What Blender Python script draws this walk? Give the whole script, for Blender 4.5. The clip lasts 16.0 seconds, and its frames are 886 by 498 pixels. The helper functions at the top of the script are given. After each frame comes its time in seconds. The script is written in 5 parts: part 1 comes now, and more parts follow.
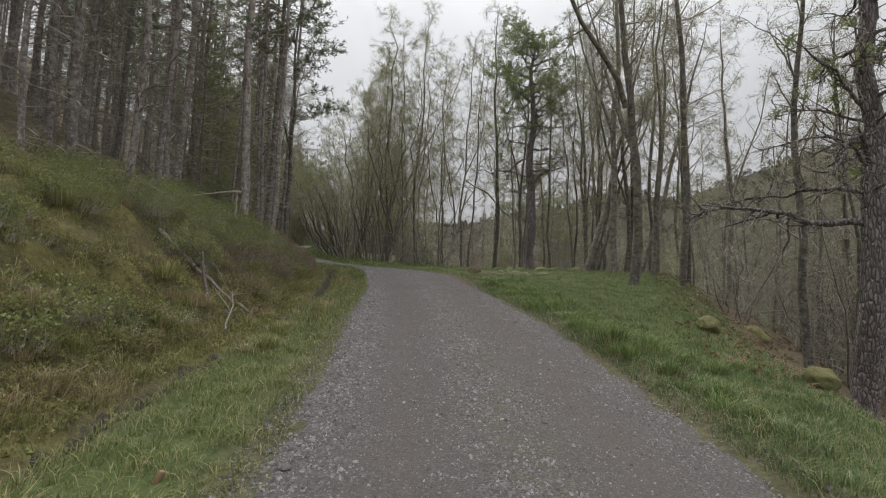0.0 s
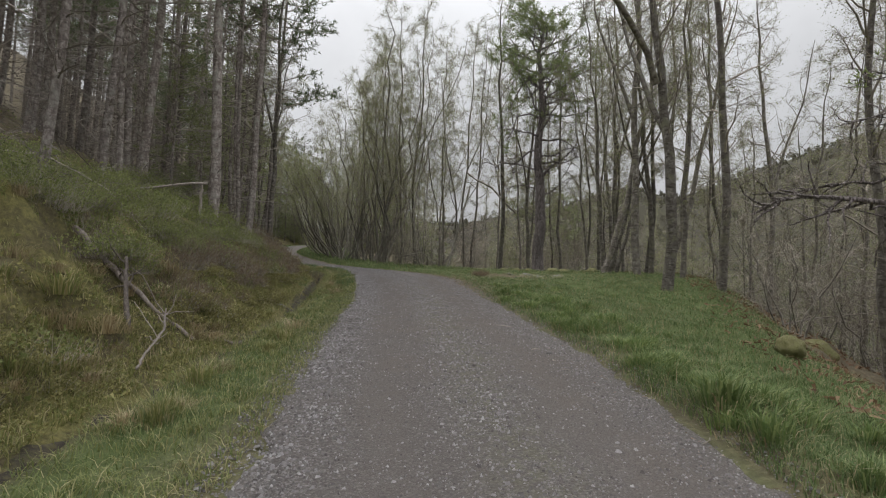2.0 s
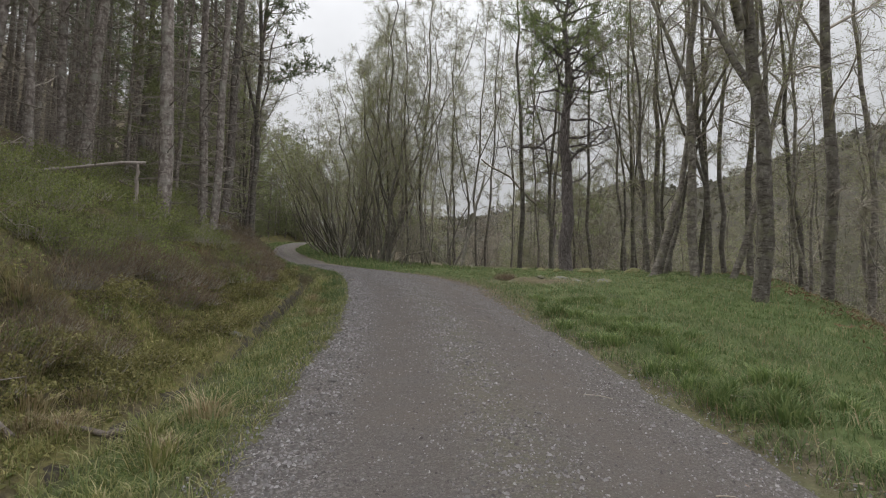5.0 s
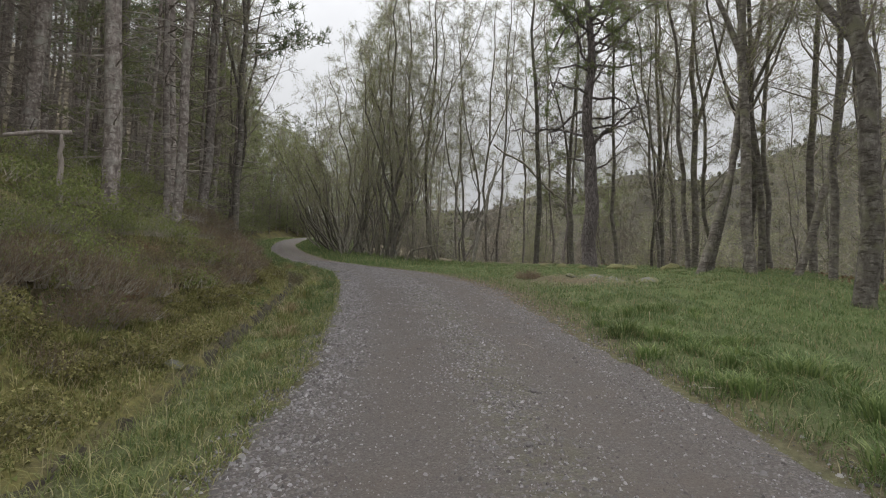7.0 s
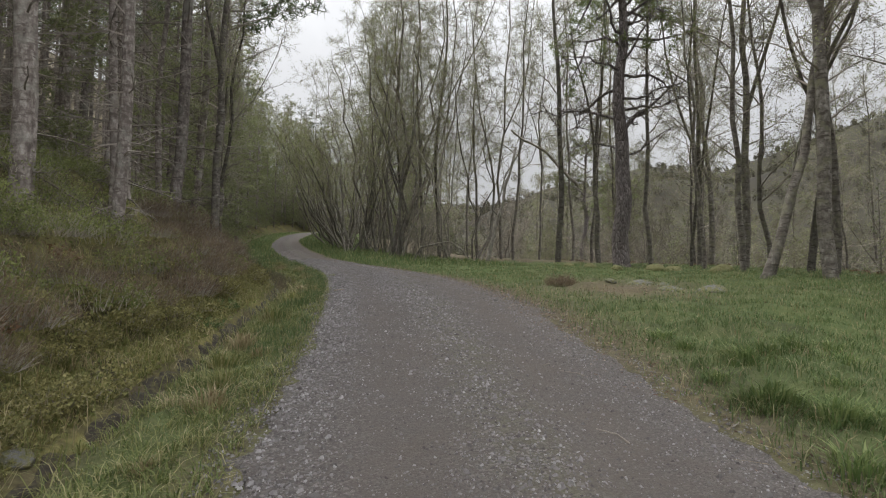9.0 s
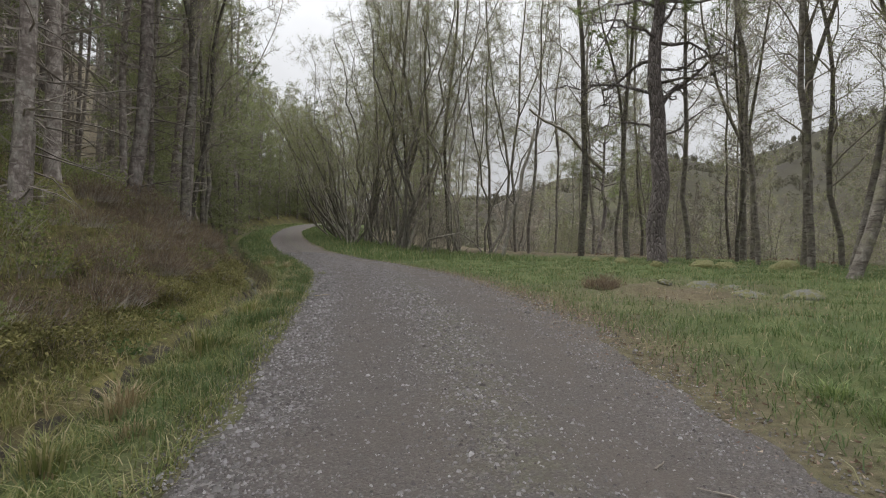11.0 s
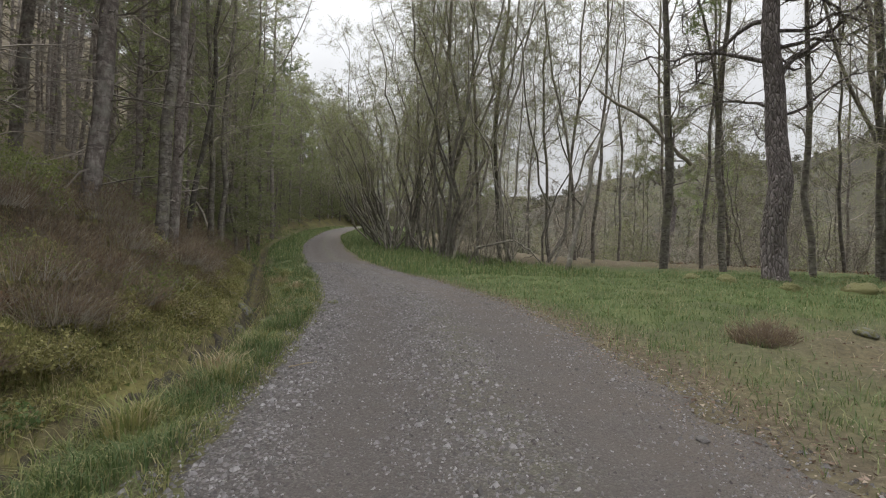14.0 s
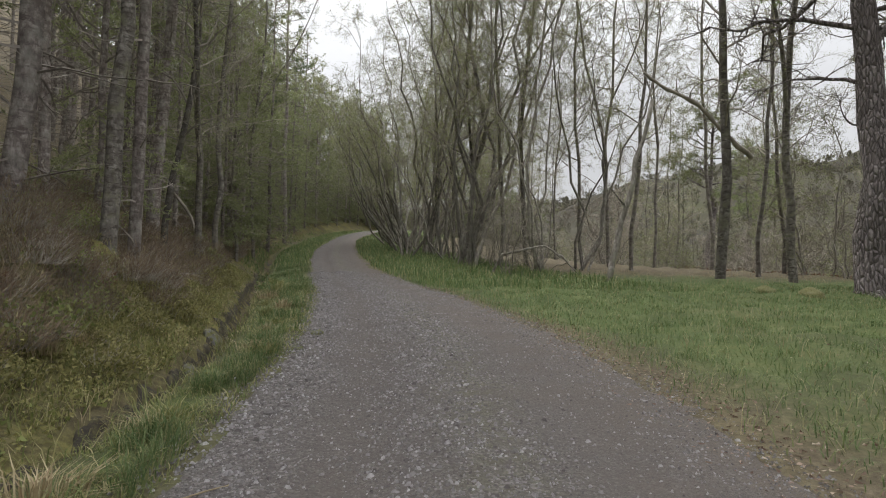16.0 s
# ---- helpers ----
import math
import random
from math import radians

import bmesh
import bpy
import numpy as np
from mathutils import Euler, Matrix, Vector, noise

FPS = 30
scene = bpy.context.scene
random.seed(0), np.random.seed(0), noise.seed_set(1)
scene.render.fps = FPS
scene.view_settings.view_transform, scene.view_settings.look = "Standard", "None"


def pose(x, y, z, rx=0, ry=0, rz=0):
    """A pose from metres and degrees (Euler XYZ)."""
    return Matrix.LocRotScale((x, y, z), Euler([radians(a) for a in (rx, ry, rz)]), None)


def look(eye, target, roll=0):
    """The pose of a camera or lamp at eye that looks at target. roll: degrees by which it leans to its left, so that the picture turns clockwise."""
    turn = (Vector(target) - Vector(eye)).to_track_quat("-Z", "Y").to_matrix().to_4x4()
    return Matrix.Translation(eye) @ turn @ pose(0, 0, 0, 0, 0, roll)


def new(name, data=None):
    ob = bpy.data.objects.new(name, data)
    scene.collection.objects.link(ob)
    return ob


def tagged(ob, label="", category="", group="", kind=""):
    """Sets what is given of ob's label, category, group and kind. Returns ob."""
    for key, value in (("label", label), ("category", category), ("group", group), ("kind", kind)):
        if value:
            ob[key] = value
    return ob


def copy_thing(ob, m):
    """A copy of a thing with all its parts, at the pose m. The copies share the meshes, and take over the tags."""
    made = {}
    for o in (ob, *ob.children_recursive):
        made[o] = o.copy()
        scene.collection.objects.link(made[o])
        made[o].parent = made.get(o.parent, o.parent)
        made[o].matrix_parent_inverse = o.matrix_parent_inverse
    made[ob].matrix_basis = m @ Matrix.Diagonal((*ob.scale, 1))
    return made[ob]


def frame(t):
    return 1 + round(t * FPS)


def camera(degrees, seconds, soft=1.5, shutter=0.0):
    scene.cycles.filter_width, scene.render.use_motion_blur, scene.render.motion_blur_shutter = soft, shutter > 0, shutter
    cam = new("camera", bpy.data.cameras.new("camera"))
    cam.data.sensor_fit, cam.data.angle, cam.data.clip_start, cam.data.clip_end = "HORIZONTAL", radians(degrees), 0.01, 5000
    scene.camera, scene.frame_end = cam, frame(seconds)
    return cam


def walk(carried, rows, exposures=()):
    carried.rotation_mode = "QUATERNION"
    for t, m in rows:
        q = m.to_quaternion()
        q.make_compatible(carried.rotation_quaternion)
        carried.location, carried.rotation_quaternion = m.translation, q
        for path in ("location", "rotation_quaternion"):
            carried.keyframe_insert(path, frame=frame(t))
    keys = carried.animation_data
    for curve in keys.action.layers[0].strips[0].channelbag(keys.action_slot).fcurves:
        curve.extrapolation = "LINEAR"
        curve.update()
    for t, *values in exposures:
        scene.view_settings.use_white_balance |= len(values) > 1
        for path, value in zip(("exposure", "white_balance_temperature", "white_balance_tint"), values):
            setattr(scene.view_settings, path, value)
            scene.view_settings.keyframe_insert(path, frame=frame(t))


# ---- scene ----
cam = camera(77.7, 16.0, 1.1)
METRES, EYE, TILT, LEAN, TURN = 20.8, 1.5, 0.0, 0.0, 0.0
ROWS = [
    (0.0, 0.0, 0.0, 0.0, -0.18, 4.69, -2.2),
    (0.5, -0.0019, 0.0348, 0.0021, -0.16, 4.56, -2.15),
    (1.0, -0.0008, 0.0668, 0.0066, -0.15, 4.52, -2.16),
    (1.5, -0.0009, 0.0998, 0.0095, -0.13, 4.54, -1.85),
    (2.0, -0.0022, 0.1322, 0.0133, -0.09, 4.55, -1.92),
    (2.5, -0.004, 0.1665, 0.0171, -0.11, 4.53, -1.89),
    (3.0, -0.0098, 0.1992, 0.0211, -0.04, 4.41, -1.92),
    (3.5, -0.0096, 0.2328, 0.0249, 0.02, 4.23, -1.8),
    (4.0, -0.012, 0.2652, 0.0284, 0.17, 4.17, -1.71),
    (6.5, -0.0268, 0.4241, 0.0393, 1.03, 3.63, -1.28),
    (7.0, -0.0299, 0.4578, 0.0416, 1.1, 3.48, -1.21),
    (7.5, -0.0334, 0.4894, 0.046, 1.27, 3.32, -1.28),
    (8.0, -0.0339, 0.5218, 0.0505, 1.46, 3.18, -1.21),
    (8.5, -0.0376, 0.5534, 0.054, 1.76, 2.88, -1.32),
    (9.0, -0.0377, 0.5859, 0.0565, 2.1, 2.81, -1.22),
    (11.5, -0.0476, 0.7339, 0.0669, 3.23, 1.75, -1.45),
    (12.0, -0.0495, 0.7615, 0.0713, 3.47, 1.66, -1.52),
    (12.5, -0.0514, 0.7911, 0.0752, 3.88, 1.61, -1.46),
    (13.0, -0.056, 0.821, 0.0775, 5.21, 1.71, -1.62),
    (13.5, -0.0586, 0.8504, 0.0814, 6.36, 1.85, -1.51),
    (14.0, -0.0639, 0.8782, 0.0845, 7.75, 1.95, -1.63),
    (14.5, -0.0657, 0.9073, 0.0877, 8.55, 2.2, -1.6),
    (15.0, -0.072, 0.9352, 0.0903, 9.09, 2.29, -1.72),
    (15.5, -0.0741, 0.9623, 0.0922, 9.48, 2.33, -1.58),
    (16.0, -0.0793, 0.9899, 0.0935, 9.91, 2.28, -1.53),
]
walk(cam, [(t, pose(0, 0, EYE, TILT, LEAN, TURN) @ pose(METRES * x, METRES * y, METRES * z, 90 + pitch, roll, yaw)) for t, x, y, z, yaw, pitch, roll in ROWS],
     [(0.0, -0.05), (4.0, 0.02), (8.0, 0.13), (12.5, 0.25), (16.0, 0.32)])

# ---- world and sun: an overcast sky, brighter towards the zenith ----
world = bpy.data.worlds.new("overcast")
scene.world = world
world.use_nodes = True
wt = world.node_tree
wt.nodes.clear()


def wnode(kind, **inputs):
    n = wt.nodes.new(kind)
    for k, v in inputs.items():
        n.inputs[k].default_value = v
    return n


sky = wnode("ShaderNodeTexSky")
sky.sky_type = "NISHITA"
sky.sun_disc = False
sky.sun_elevation, sky.sun_rotation = radians(48), radians(-60)
sky.air_density, sky.dust_density = 1.0, 3.0
grey = wnode("ShaderNodeHueSaturation", Saturation=0.12)
wcoord = wnode("ShaderNodeTexCoord")
wsep = wnode("ShaderNodeSeparateXYZ")
wclouds = wnode("ShaderNodeTexNoise", Scale=2.6, Detail=5.0, Roughness=0.55)
wramp = wnode("ShaderNodeMapRange")
for k, v in zip(("From Min", "From Max", "To Min", "To Max"), (0.3, 0.7, 0.82, 1.12)):
    wramp.inputs[k].default_value = v
wup = wnode("ShaderNodeMapRange")
for k, v in zip(("From Min", "From Max", "To Min", "To Max"), (0.0, 1.0, 0.6, 3.2)):
    wup.inputs[k].default_value = v
wmix = wnode("ShaderNodeMix")
wmix.data_type = "RGBA"
wmix.inputs[0].default_value = 0.88
wmix.inputs[7].default_value = (7.0, 7.1, 7.35, 1.0)
wm1, wm2 = wnode("ShaderNodeMath"), wnode("ShaderNodeMath")
wm1.operation = wm2.operation = "MULTIPLY"
wm2.inputs[1].default_value = 0.12
wsq = wnode("ShaderNodeMath")
wsq.operation = "POWER"
wsq.inputs[1].default_value = 2.0
wback, wout = wnode("ShaderNodeBackground"), wnode("ShaderNodeOutputWorld")
for a, b in ((sky.outputs[0], grey.inputs["Color"]), (grey.outputs[0], wmix.inputs[6]), (wcoord.outputs["Generated"], wclouds.inputs["Vector"]),
             (wcoord.outputs["Generated"], wsep.inputs[0]), (wsep.outputs[2], wsq.inputs[0]), (wsq.outputs[0], wup.inputs[0]), (wclouds.outputs[0], wramp.inputs[0]),
             (wramp.outputs[0], wm1.inputs[0]), (wup.outputs[0], wm1.inputs[1]), (wm1.outputs[0], wm2.inputs[0]),
             (wmix.outputs[2], wback.inputs[0]), (wm2.outputs[0], wback.inputs[1]), (wback.outputs[0], wout.inputs[0])):
    wt.links.new(a, b)
sun_data = bpy.data.lights.new("sun", "SUN")
sun_data.energy, sun_data.angle, sun_data.color = 1.2, radians(25), (1.0, 0.97, 0.92)
sun = new("sun", sun_data)
sun.matrix_world = look((0, 0, 60), (28, -20, 0))

# ---- materials ----


class Mat:
    """A node material being put together."""

    def __init__(self, name, rough=0.9, spec=0.25):
        self.m = bpy.data.materials.new(name)
        self.m.use_nodes = True
        self.t = self.m.node_tree
        self.b = self.t.nodes["Principled BSDF"]
        self.b.inputs["Roughness"].default_value = rough
        self.b.inputs["Specular IOR Level"].default_value = spec

    def node(self, kind, **inputs):
        n = self.t.nodes.new(kind)
        for k, v in inputs.items():
            n.inputs[k].default_value = v
        return n

    def link(self, a, b):
        self.t.links.new(a, b)

    def coord(self, scale=(1, 1, 1), space="Object"):
        c = self.node("ShaderNodeTexCoord")
        mp = self.node("ShaderNodeMapping")
        mp.inputs["Scale"].default_value = scale
        self.link(c.outputs[space], mp.inputs[0])
        return mp.outputs[0]

    def noise(self, vec, scale, detail=4.0, rough=0.6):
        n = self.node("ShaderNodeTexNoise", Scale=scale, Detail=detail, Roughness=rough)
        self.link(vec, n.inputs["Vector"])
        return n.outputs[0]

    def cells(self, vec, scale, feature="F1"):
        n = self.node("ShaderNodeTexVoronoi", Scale=scale)
        n.feature = feature
        self.link(vec, n.inputs["Vector"])
        return n

    def ramp(self, fac, stops):
        r = self.node("ShaderNodeValToRGB")
        e = r.color_ramp.elements
        while len(e) < len(stops):
            e.new(0.5)
        for k, (p, c) in zip(e, stops):
            k.position, k.color = p, (*c, 1)
        self.link(fac, r.inputs[0])
        return r.outputs[0]

    def span(self, fac, a, b, c=0.0, d=1.0):
        r = self.node("ShaderNodeMapRange")
        for k, v in zip(("From Min", "From Max", "To Min", "To Max"), (a, b, c, d)):
            r.inputs[k].default_value = v
        self.link(fac, r.inputs[0])
        return r.outputs[0]

    def mix(self, fac, a, b, blend="MIX"):
        n = self.node("ShaderNodeMix")
        n.data_type, n.blend_type = "RGBA", blend
        for sock, v in ((n.inputs[0], fac), (n.inputs[6], a), (n.inputs[7], b)):
            if isinstance(v, float):
                sock.default_value = v
            elif isinstance(v, tuple):
                sock.default_value = (*v, 1)
            else:
                self.link(v, sock)
        return n.outputs[2]

    def math(self, op, a, b):
        n = self.node("ShaderNodeMath")
        n.operation = op
        for sock, v in ((n.inputs[0], a), (n.inputs[1], b)):
            if isinstance(v, (float, int)):
                sock.default_value = v
            else:
                self.link(v, sock)
        return n.outputs[0]

    def colour(self, c):
        if isinstance(c, tuple):
            self.b.inputs["Base Color"].default_value = (*c, 1)
        else:
            self.link(c, self.b.inputs["Base Color"])

    def bump(self, height, strength, distance):
        n = self.node("ShaderNodeBump", Strength=strength, Distance=distance)
        self.link(height, n.inputs["Height"])
        self.link(n.outputs[0], self.b.inputs["Normal"])

    def island(self):
        return self.node("ShaderNodeNewGeometry").outputs["Random Per Island"]

    def each(self):
        return self.node("ShaderNodeObjectInfo").outputs["Random"]

    def attr(self, name):
        n = self.node("ShaderNodeAttribute")
        n.attribute_name = name
        s = self.node("ShaderNodeSeparateColor")
        self.link(n.outputs["Color"], s.inputs[0])
        return s.outputs

    def thin(self, colour, amount):
        """Light that comes through a leaf or blade."""
        tr = self.node("ShaderNodeBsdfTranslucent")
        self.link(colour, tr.inputs[0])
        mx = self.node("ShaderNodeMixShader")
        mx.inputs[0].default_value = amount
        self.link(self.b.outputs[0], mx.inputs[1])
        self.link(tr.outputs[0], mx.inputs[2])
        self.link(mx.outputs[0], self.t.nodes["Material Output"].inputs[0])


def leaf_material(name, stops, through_light=0.35, rough=0.6):
    m = Mat(name, rough, 0.3)
    a = m.ramp(m.island(), stops)
    v = m.span(m.each(), 0, 1, 0.8, 1.2)
    c = m.mix(1.0, a, v, "MULTIPLY")
    m.colour(c)
    m.thin(c, through_light)
    return m.m


def bark_material(name, stops, stretch, scale, blotch=None, lichen=None, depth=0.03):
    m = Mat(name, 0.92, 0.15)
    v = m.coord((stretch, stretch, 1.0))
    n = m.noise(v, scale, 6, 0.65)
    c = m.ramp(n, stops)
    v2 = m.coord()
    if blotch:
        b = m.span(m.noise(m.coord((1, 1, 3.0)), 5.0, 5, 0.7), 0.5, 0.6)
        c = m.mix(b, c, blotch)
    if lichen:
        c = m.mix(m.span(m.noise(v2, 3.0, 5, 0.6), 0.5, 0.68, 0, 0.75), c, lichen)
    c = m.mix(1.0, c, m.span(m.each(), 0, 1, 0.7, 1.3), "MULTIPLY")
    m.colour(c)
    m.bump(n, 0.9, depth)
    return m.m


M_PINE_BARK = bark_material("pine_bark", [(0.34, (0.115, 0.096, 0.086)), (0.5, (0.25, 0.215, 0.195)), (0.66, (0.44, 0.4, 0.365))], 1.8, 7.0, blotch=(0.15, 0.125, 0.112), lichen=(0.34, 0.33, 0.29))


def plated_bark():
    """Deep grey plates of old pine bark, parted by dark furrows."""
    m = Mat("old_pine_bark", 0.93, 0.15)
    warp = m.noise(m.coord(), 4.0, 4)
    v = m.mix(0.12, m.coord((15, 15, 4.2)), warp, "ADD")
    plates = m.cells(v, 1.0, "DISTANCE_TO_EDGE")
    shade = m.cells(v, 1.0)
    n = m.noise(m.coord((3, 3, 1)), 9.0, 6, 0.7)
    s = m.node("ShaderNodeSeparateColor")
    m.link(shade.outputs["Color"], s.inputs[0])
    c = m.mix(s.outputs[0], (0.175, 0.15, 0.145), (0.3, 0.265, 0.255))
    c = m.mix(1.0, c, m.span(n, 0.3, 0.7, 0.65, 1.3), "MULTIPLY")
    c = m.mix(m.span(plates.outputs["Distance"], 0.0, 0.13, 0.6, 0.0), c, (0.06, 0.05, 0.047))
    m.colour(c)
    m.bump(m.math("ADD", m.span(plates.outputs["Distance"], 0.0, 0.25), m.math("MULTIPLY", n, 0.4)), 1.0, 0.05)
    return m.m


M_OLD_BARK = plated_bark()
M_BIRCH_BARK = bark_material("birch_bark", [(0.3, (0.07, 0.062, 0.054)), (0.52, (0.155, 0.14, 0.122)), (0.75, (0.34, 0.32, 0.29))], 1.5, 5.0, blotch=(0.07, 0.06, 0.05), lichen=(0.19, 0.185, 0.12))
M_ALDER_BARK = bark_material("alder_bark", [(0.3, (0.09, 0.08, 0.068)), (0.55, (0.215, 0.195, 0.168)), (0.75, (0.42, 0.395, 0.36))], 2.0, 5.0, lichen=(0.24, 0.24, 0.175))
M_TWIG = bark_material("twig_bark", [(0.3, (0.2, 0.175, 0.145)), (0.7, (0.41, 0.37, 0.315))], 1.0, 4.0)
M_SNAG = bark_material("dead_snag_bark", [(0.3, (0.19, 0.165, 0.145)), (0.7, (0.36, 0.325, 0.285))], 1.0, 4.0)
M_DEADWOOD = bark_material("bleached_deadwood", [(0.3, (0.09, 0.072, 0.062)), (0.7, (0.26, 0.225, 0.2))], 6.0, 4.0)
M_PALEWOOD = bark_material("pale_barkless_wood", [(0.3, (0.24, 0.2, 0.175)), (0.7, (0.46, 0.41, 0.37))], 6.0, 4.0)
M_NEEDLE = leaf_material("pine_needles", [(0.0, (0.09, 0.122, 0.065)), (0.5, (0.14, 0.178, 0.09)), (1.0, (0.2, 0.225, 0.12))], 0.42)
M_OLD_NEEDLE = leaf_material("olive_pine_needles", [(0.0, (0.15, 0.19, 0.085)), (0.5, (0.22, 0.265, 0.115)), (1.0, (0.31, 0.35, 0.16))], 0.55)
M_SPRUCE = leaf_material("larch_needles", [(0.0, (0.19, 0.21, 0.105)), (1.0, (0.31, 0.33, 0.17))], 0.5)
M_LEAF = leaf_material("young_birch_leaves", [(0.0, (0.23, 0.26, 0.1)), (0.6, (0.31, 0.345, 0.14)), (1.0, (0.4, 0.41, 0.2))], 0.55)
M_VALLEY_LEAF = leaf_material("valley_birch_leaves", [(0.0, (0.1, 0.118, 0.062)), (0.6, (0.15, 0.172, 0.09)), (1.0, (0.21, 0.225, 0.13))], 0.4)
M_HEATHER = leaf_material("heather_sprigs", [(0.0, (0.15, 0.105, 0.08)), (0.6, (0.225, 0.172, 0.125)), (1.0, (0.29, 0.25, 0.145))], 0.4, 0.8)
M_BLAEBERRY = leaf_material("blaeberry_leaves", [(0.0, (0.14, 0.17, 0.06)), (0.6, (0.22, 0.25, 0.085)), (1.0, (0.31, 0.32, 0.13))], 0.42)
M_MOSS = leaf_material("bank_moss", [(0.0, (0.13, 0.125, 0.048)), (0.5, (0.215, 0.205, 0.08)), (1.0, (0.35, 0.315, 0.145))], 0.3, 0.9)
M_GRASS = leaf_material("grass_blades", [(0.0, (0.085, 0.132, 0.05)), (0.5, (0.13, 0.185, 0.07)), (0.82, (0.205, 0.24, 0.1)), (1.0, (0.38, 0.34, 0.2))], 0.4)
M_DULL_GRASS = leaf_material("dull_verge_grass", [(0.0, (0.14, 0.17, 0.055)), (0.5, (0.23, 0.24, 0.085)), (0.78, (0.33, 0.3, 0.13)), (1.0, (0.46, 0.4, 0.24))], 0.4)
M_VERGE = leaf_material("matted_verge_grass", [(0.0, (0.1, 0.135, 0.045)), (0.5, (0.175, 0.2, 0.07)), (0.8, (0.26, 0.25, 0.11)), (1.0, (0.42, 0.37, 0.22))], 0.4)
M_LUSH = leaf_material("lush_tussock_blades", [(0.0, (0.095, 0.145, 0.048)), (0.6, (0.155, 0.21, 0.072)), (1.0, (0.25, 0.29, 0.12))], 0.45)
M_STRAW = leaf_material("dead_straw", [(0.0, (0.24, 0.18, 0.1)), (1.0, (0.45, 0.38, 0.24))], 0.3)
M_BRACKEN = leaf_material("dead_bracken", [(0.0, (0.13, 0.07, 0.04)), (1.0, (0.3, 0.19, 0.11))], 0.2)
M_LITTER = leaf_material("leaf_litter", [(0.0, (0.16, 0.105, 0.08)), (0.6, (0.29, 0.205, 0.155)), (1.0, (0.46, 0.38, 0.3))], 0.2)
M_FARWOOD = leaf_material("far_birch_wood", [(0.0, (0.12, 0.107, 0.088)), (0.5, (0.155, 0.145, 0.107)), (1.0, (0.19, 0.19, 0.118))], 0.2, 0.9)


def stone_material(name, stops, moss=0.0):
    m = Mat(name, 0.85, 0.3)
    v = m.coord()
    c = m.ramp(m.island(), stops)
    n = m.noise(v, 30.0, 5)
    c = m.mix(1.0, c, m.span(n, 0.3, 0.7, 0.7, 1.25), "MULTIPLY")
    if moss:
        c = m.mix(m.span(m.noise(v, 3.0, 4), 0.5 - 0.3 * moss, 0.62 - 0.2 * moss), c, (0.17, 0.165, 0.07))
    m.colour(c)
    m.bump(m.noise(v, 45.0, 6, 0.75) if moss else n, 0.8 if moss else 0.5, 0.03 if moss else 0.01)
    return m.m


M_GRAVEL = stone_material("gravel_stones", [(0.0, (0.1, 0.09, 0.085)), (0.45, (0.19, 0.177, 0.172)), (0.8, (0.265, 0.25, 0.249)), (1.0, (0.38, 0.364, 0.358))])
M_MOSSROCK = stone_material("mossy_rock", [(0.0, (0.2, 0.17, 0.1)), (1.0, (0.26, 0.23, 0.17))], 0.8)
M_ROCK = stone_material("grey_rock", [(0.0, (0.17, 0.167, 0.158)), (1.0, (0.25, 0.245, 0.235))], 0.3)


def road_material():
    m = Mat("gravel_road", 0.93, 0.2)
    v = m.coord()
    zone = m.attr("zone")
    grit = m.cells(v, 85.0)
    pebble = m.cells(v, 46.0)
    sep = m.node("ShaderNodeSeparateColor")
    m.link(grit.outputs["Color"], sep.inputs[0])
    sep2 = m.node("ShaderNodeSeparateColor")
    m.link(pebble.outputs["Color"], sep2.inputs[0])
    fine = m.noise(v, 60.0, 6, 0.7)
    base = m.ramp(fine, [(0.3, (0.1, 0.09, 0.083)), (0.7, (0.175, 0.158, 0.147))])
    g1 = m.ramp(sep.outputs[0], [(0.0, (0.07, 0.064, 0.06)), (0.6, (0.165, 0.152, 0.146)), (1.0, (0.36, 0.34, 0.325))])
    g2 = m.ramp(sep2.outputs[0], [(0.0, (0.08, 0.074, 0.072)), (0.6, (0.18, 0.168, 0.163)), (1.0, (0.36, 0.34, 0.33))])
    loose = m.math("MULTIPLY", zone[0], m.span(m.noise(v, 1.6, 5, 0.65), 0.3, 0.65))
    c = m.mix(m.math("MULTIPLY", m.span(sep.outputs[1], 0.3, 0.6), m.span(loose, 0.0, 1.0, 0.25, 1.0)), base, g1)
    c = m.mix(m.math("MULTIPLY", m.span(sep2.outputs[1], 0.62, 0.72), loose), c, g2)
    big = m.noise(v, 0.55, 5, 0.6)
    c = m.mix(m.span(big, 0.5, 0.75, 0, 0.45), c, (0.16, 0.135, 0.115))
    c = m.mix(m.math("MULTIPLY", zone[1], m.span(m.noise(v, 2.2, 5, 0.7), 0.3, 0.6)), c, (0.155, 0.133, 0.113))
    c = m.mix(m.math("MULTIPLY", zone[2], m.span(m.noise(v, 9.0, 5, 0.7), 0.4, 0.6)), c, (0.15, 0.15, 0.075))
    c = m.mix(1.0, c, (0.94, 0.93, 0.93), "MULTIPLY")
    m.colour(c)
    h = m.math("ADD", m.math("MULTIPLY", m.span(grit.outputs["Distance"], 0, 0.7, 1, 0), 0.6), m.math("MULTIPLY", fine, 0.6))
    m.bump(h, 1.0, 0.02)
    return m.m


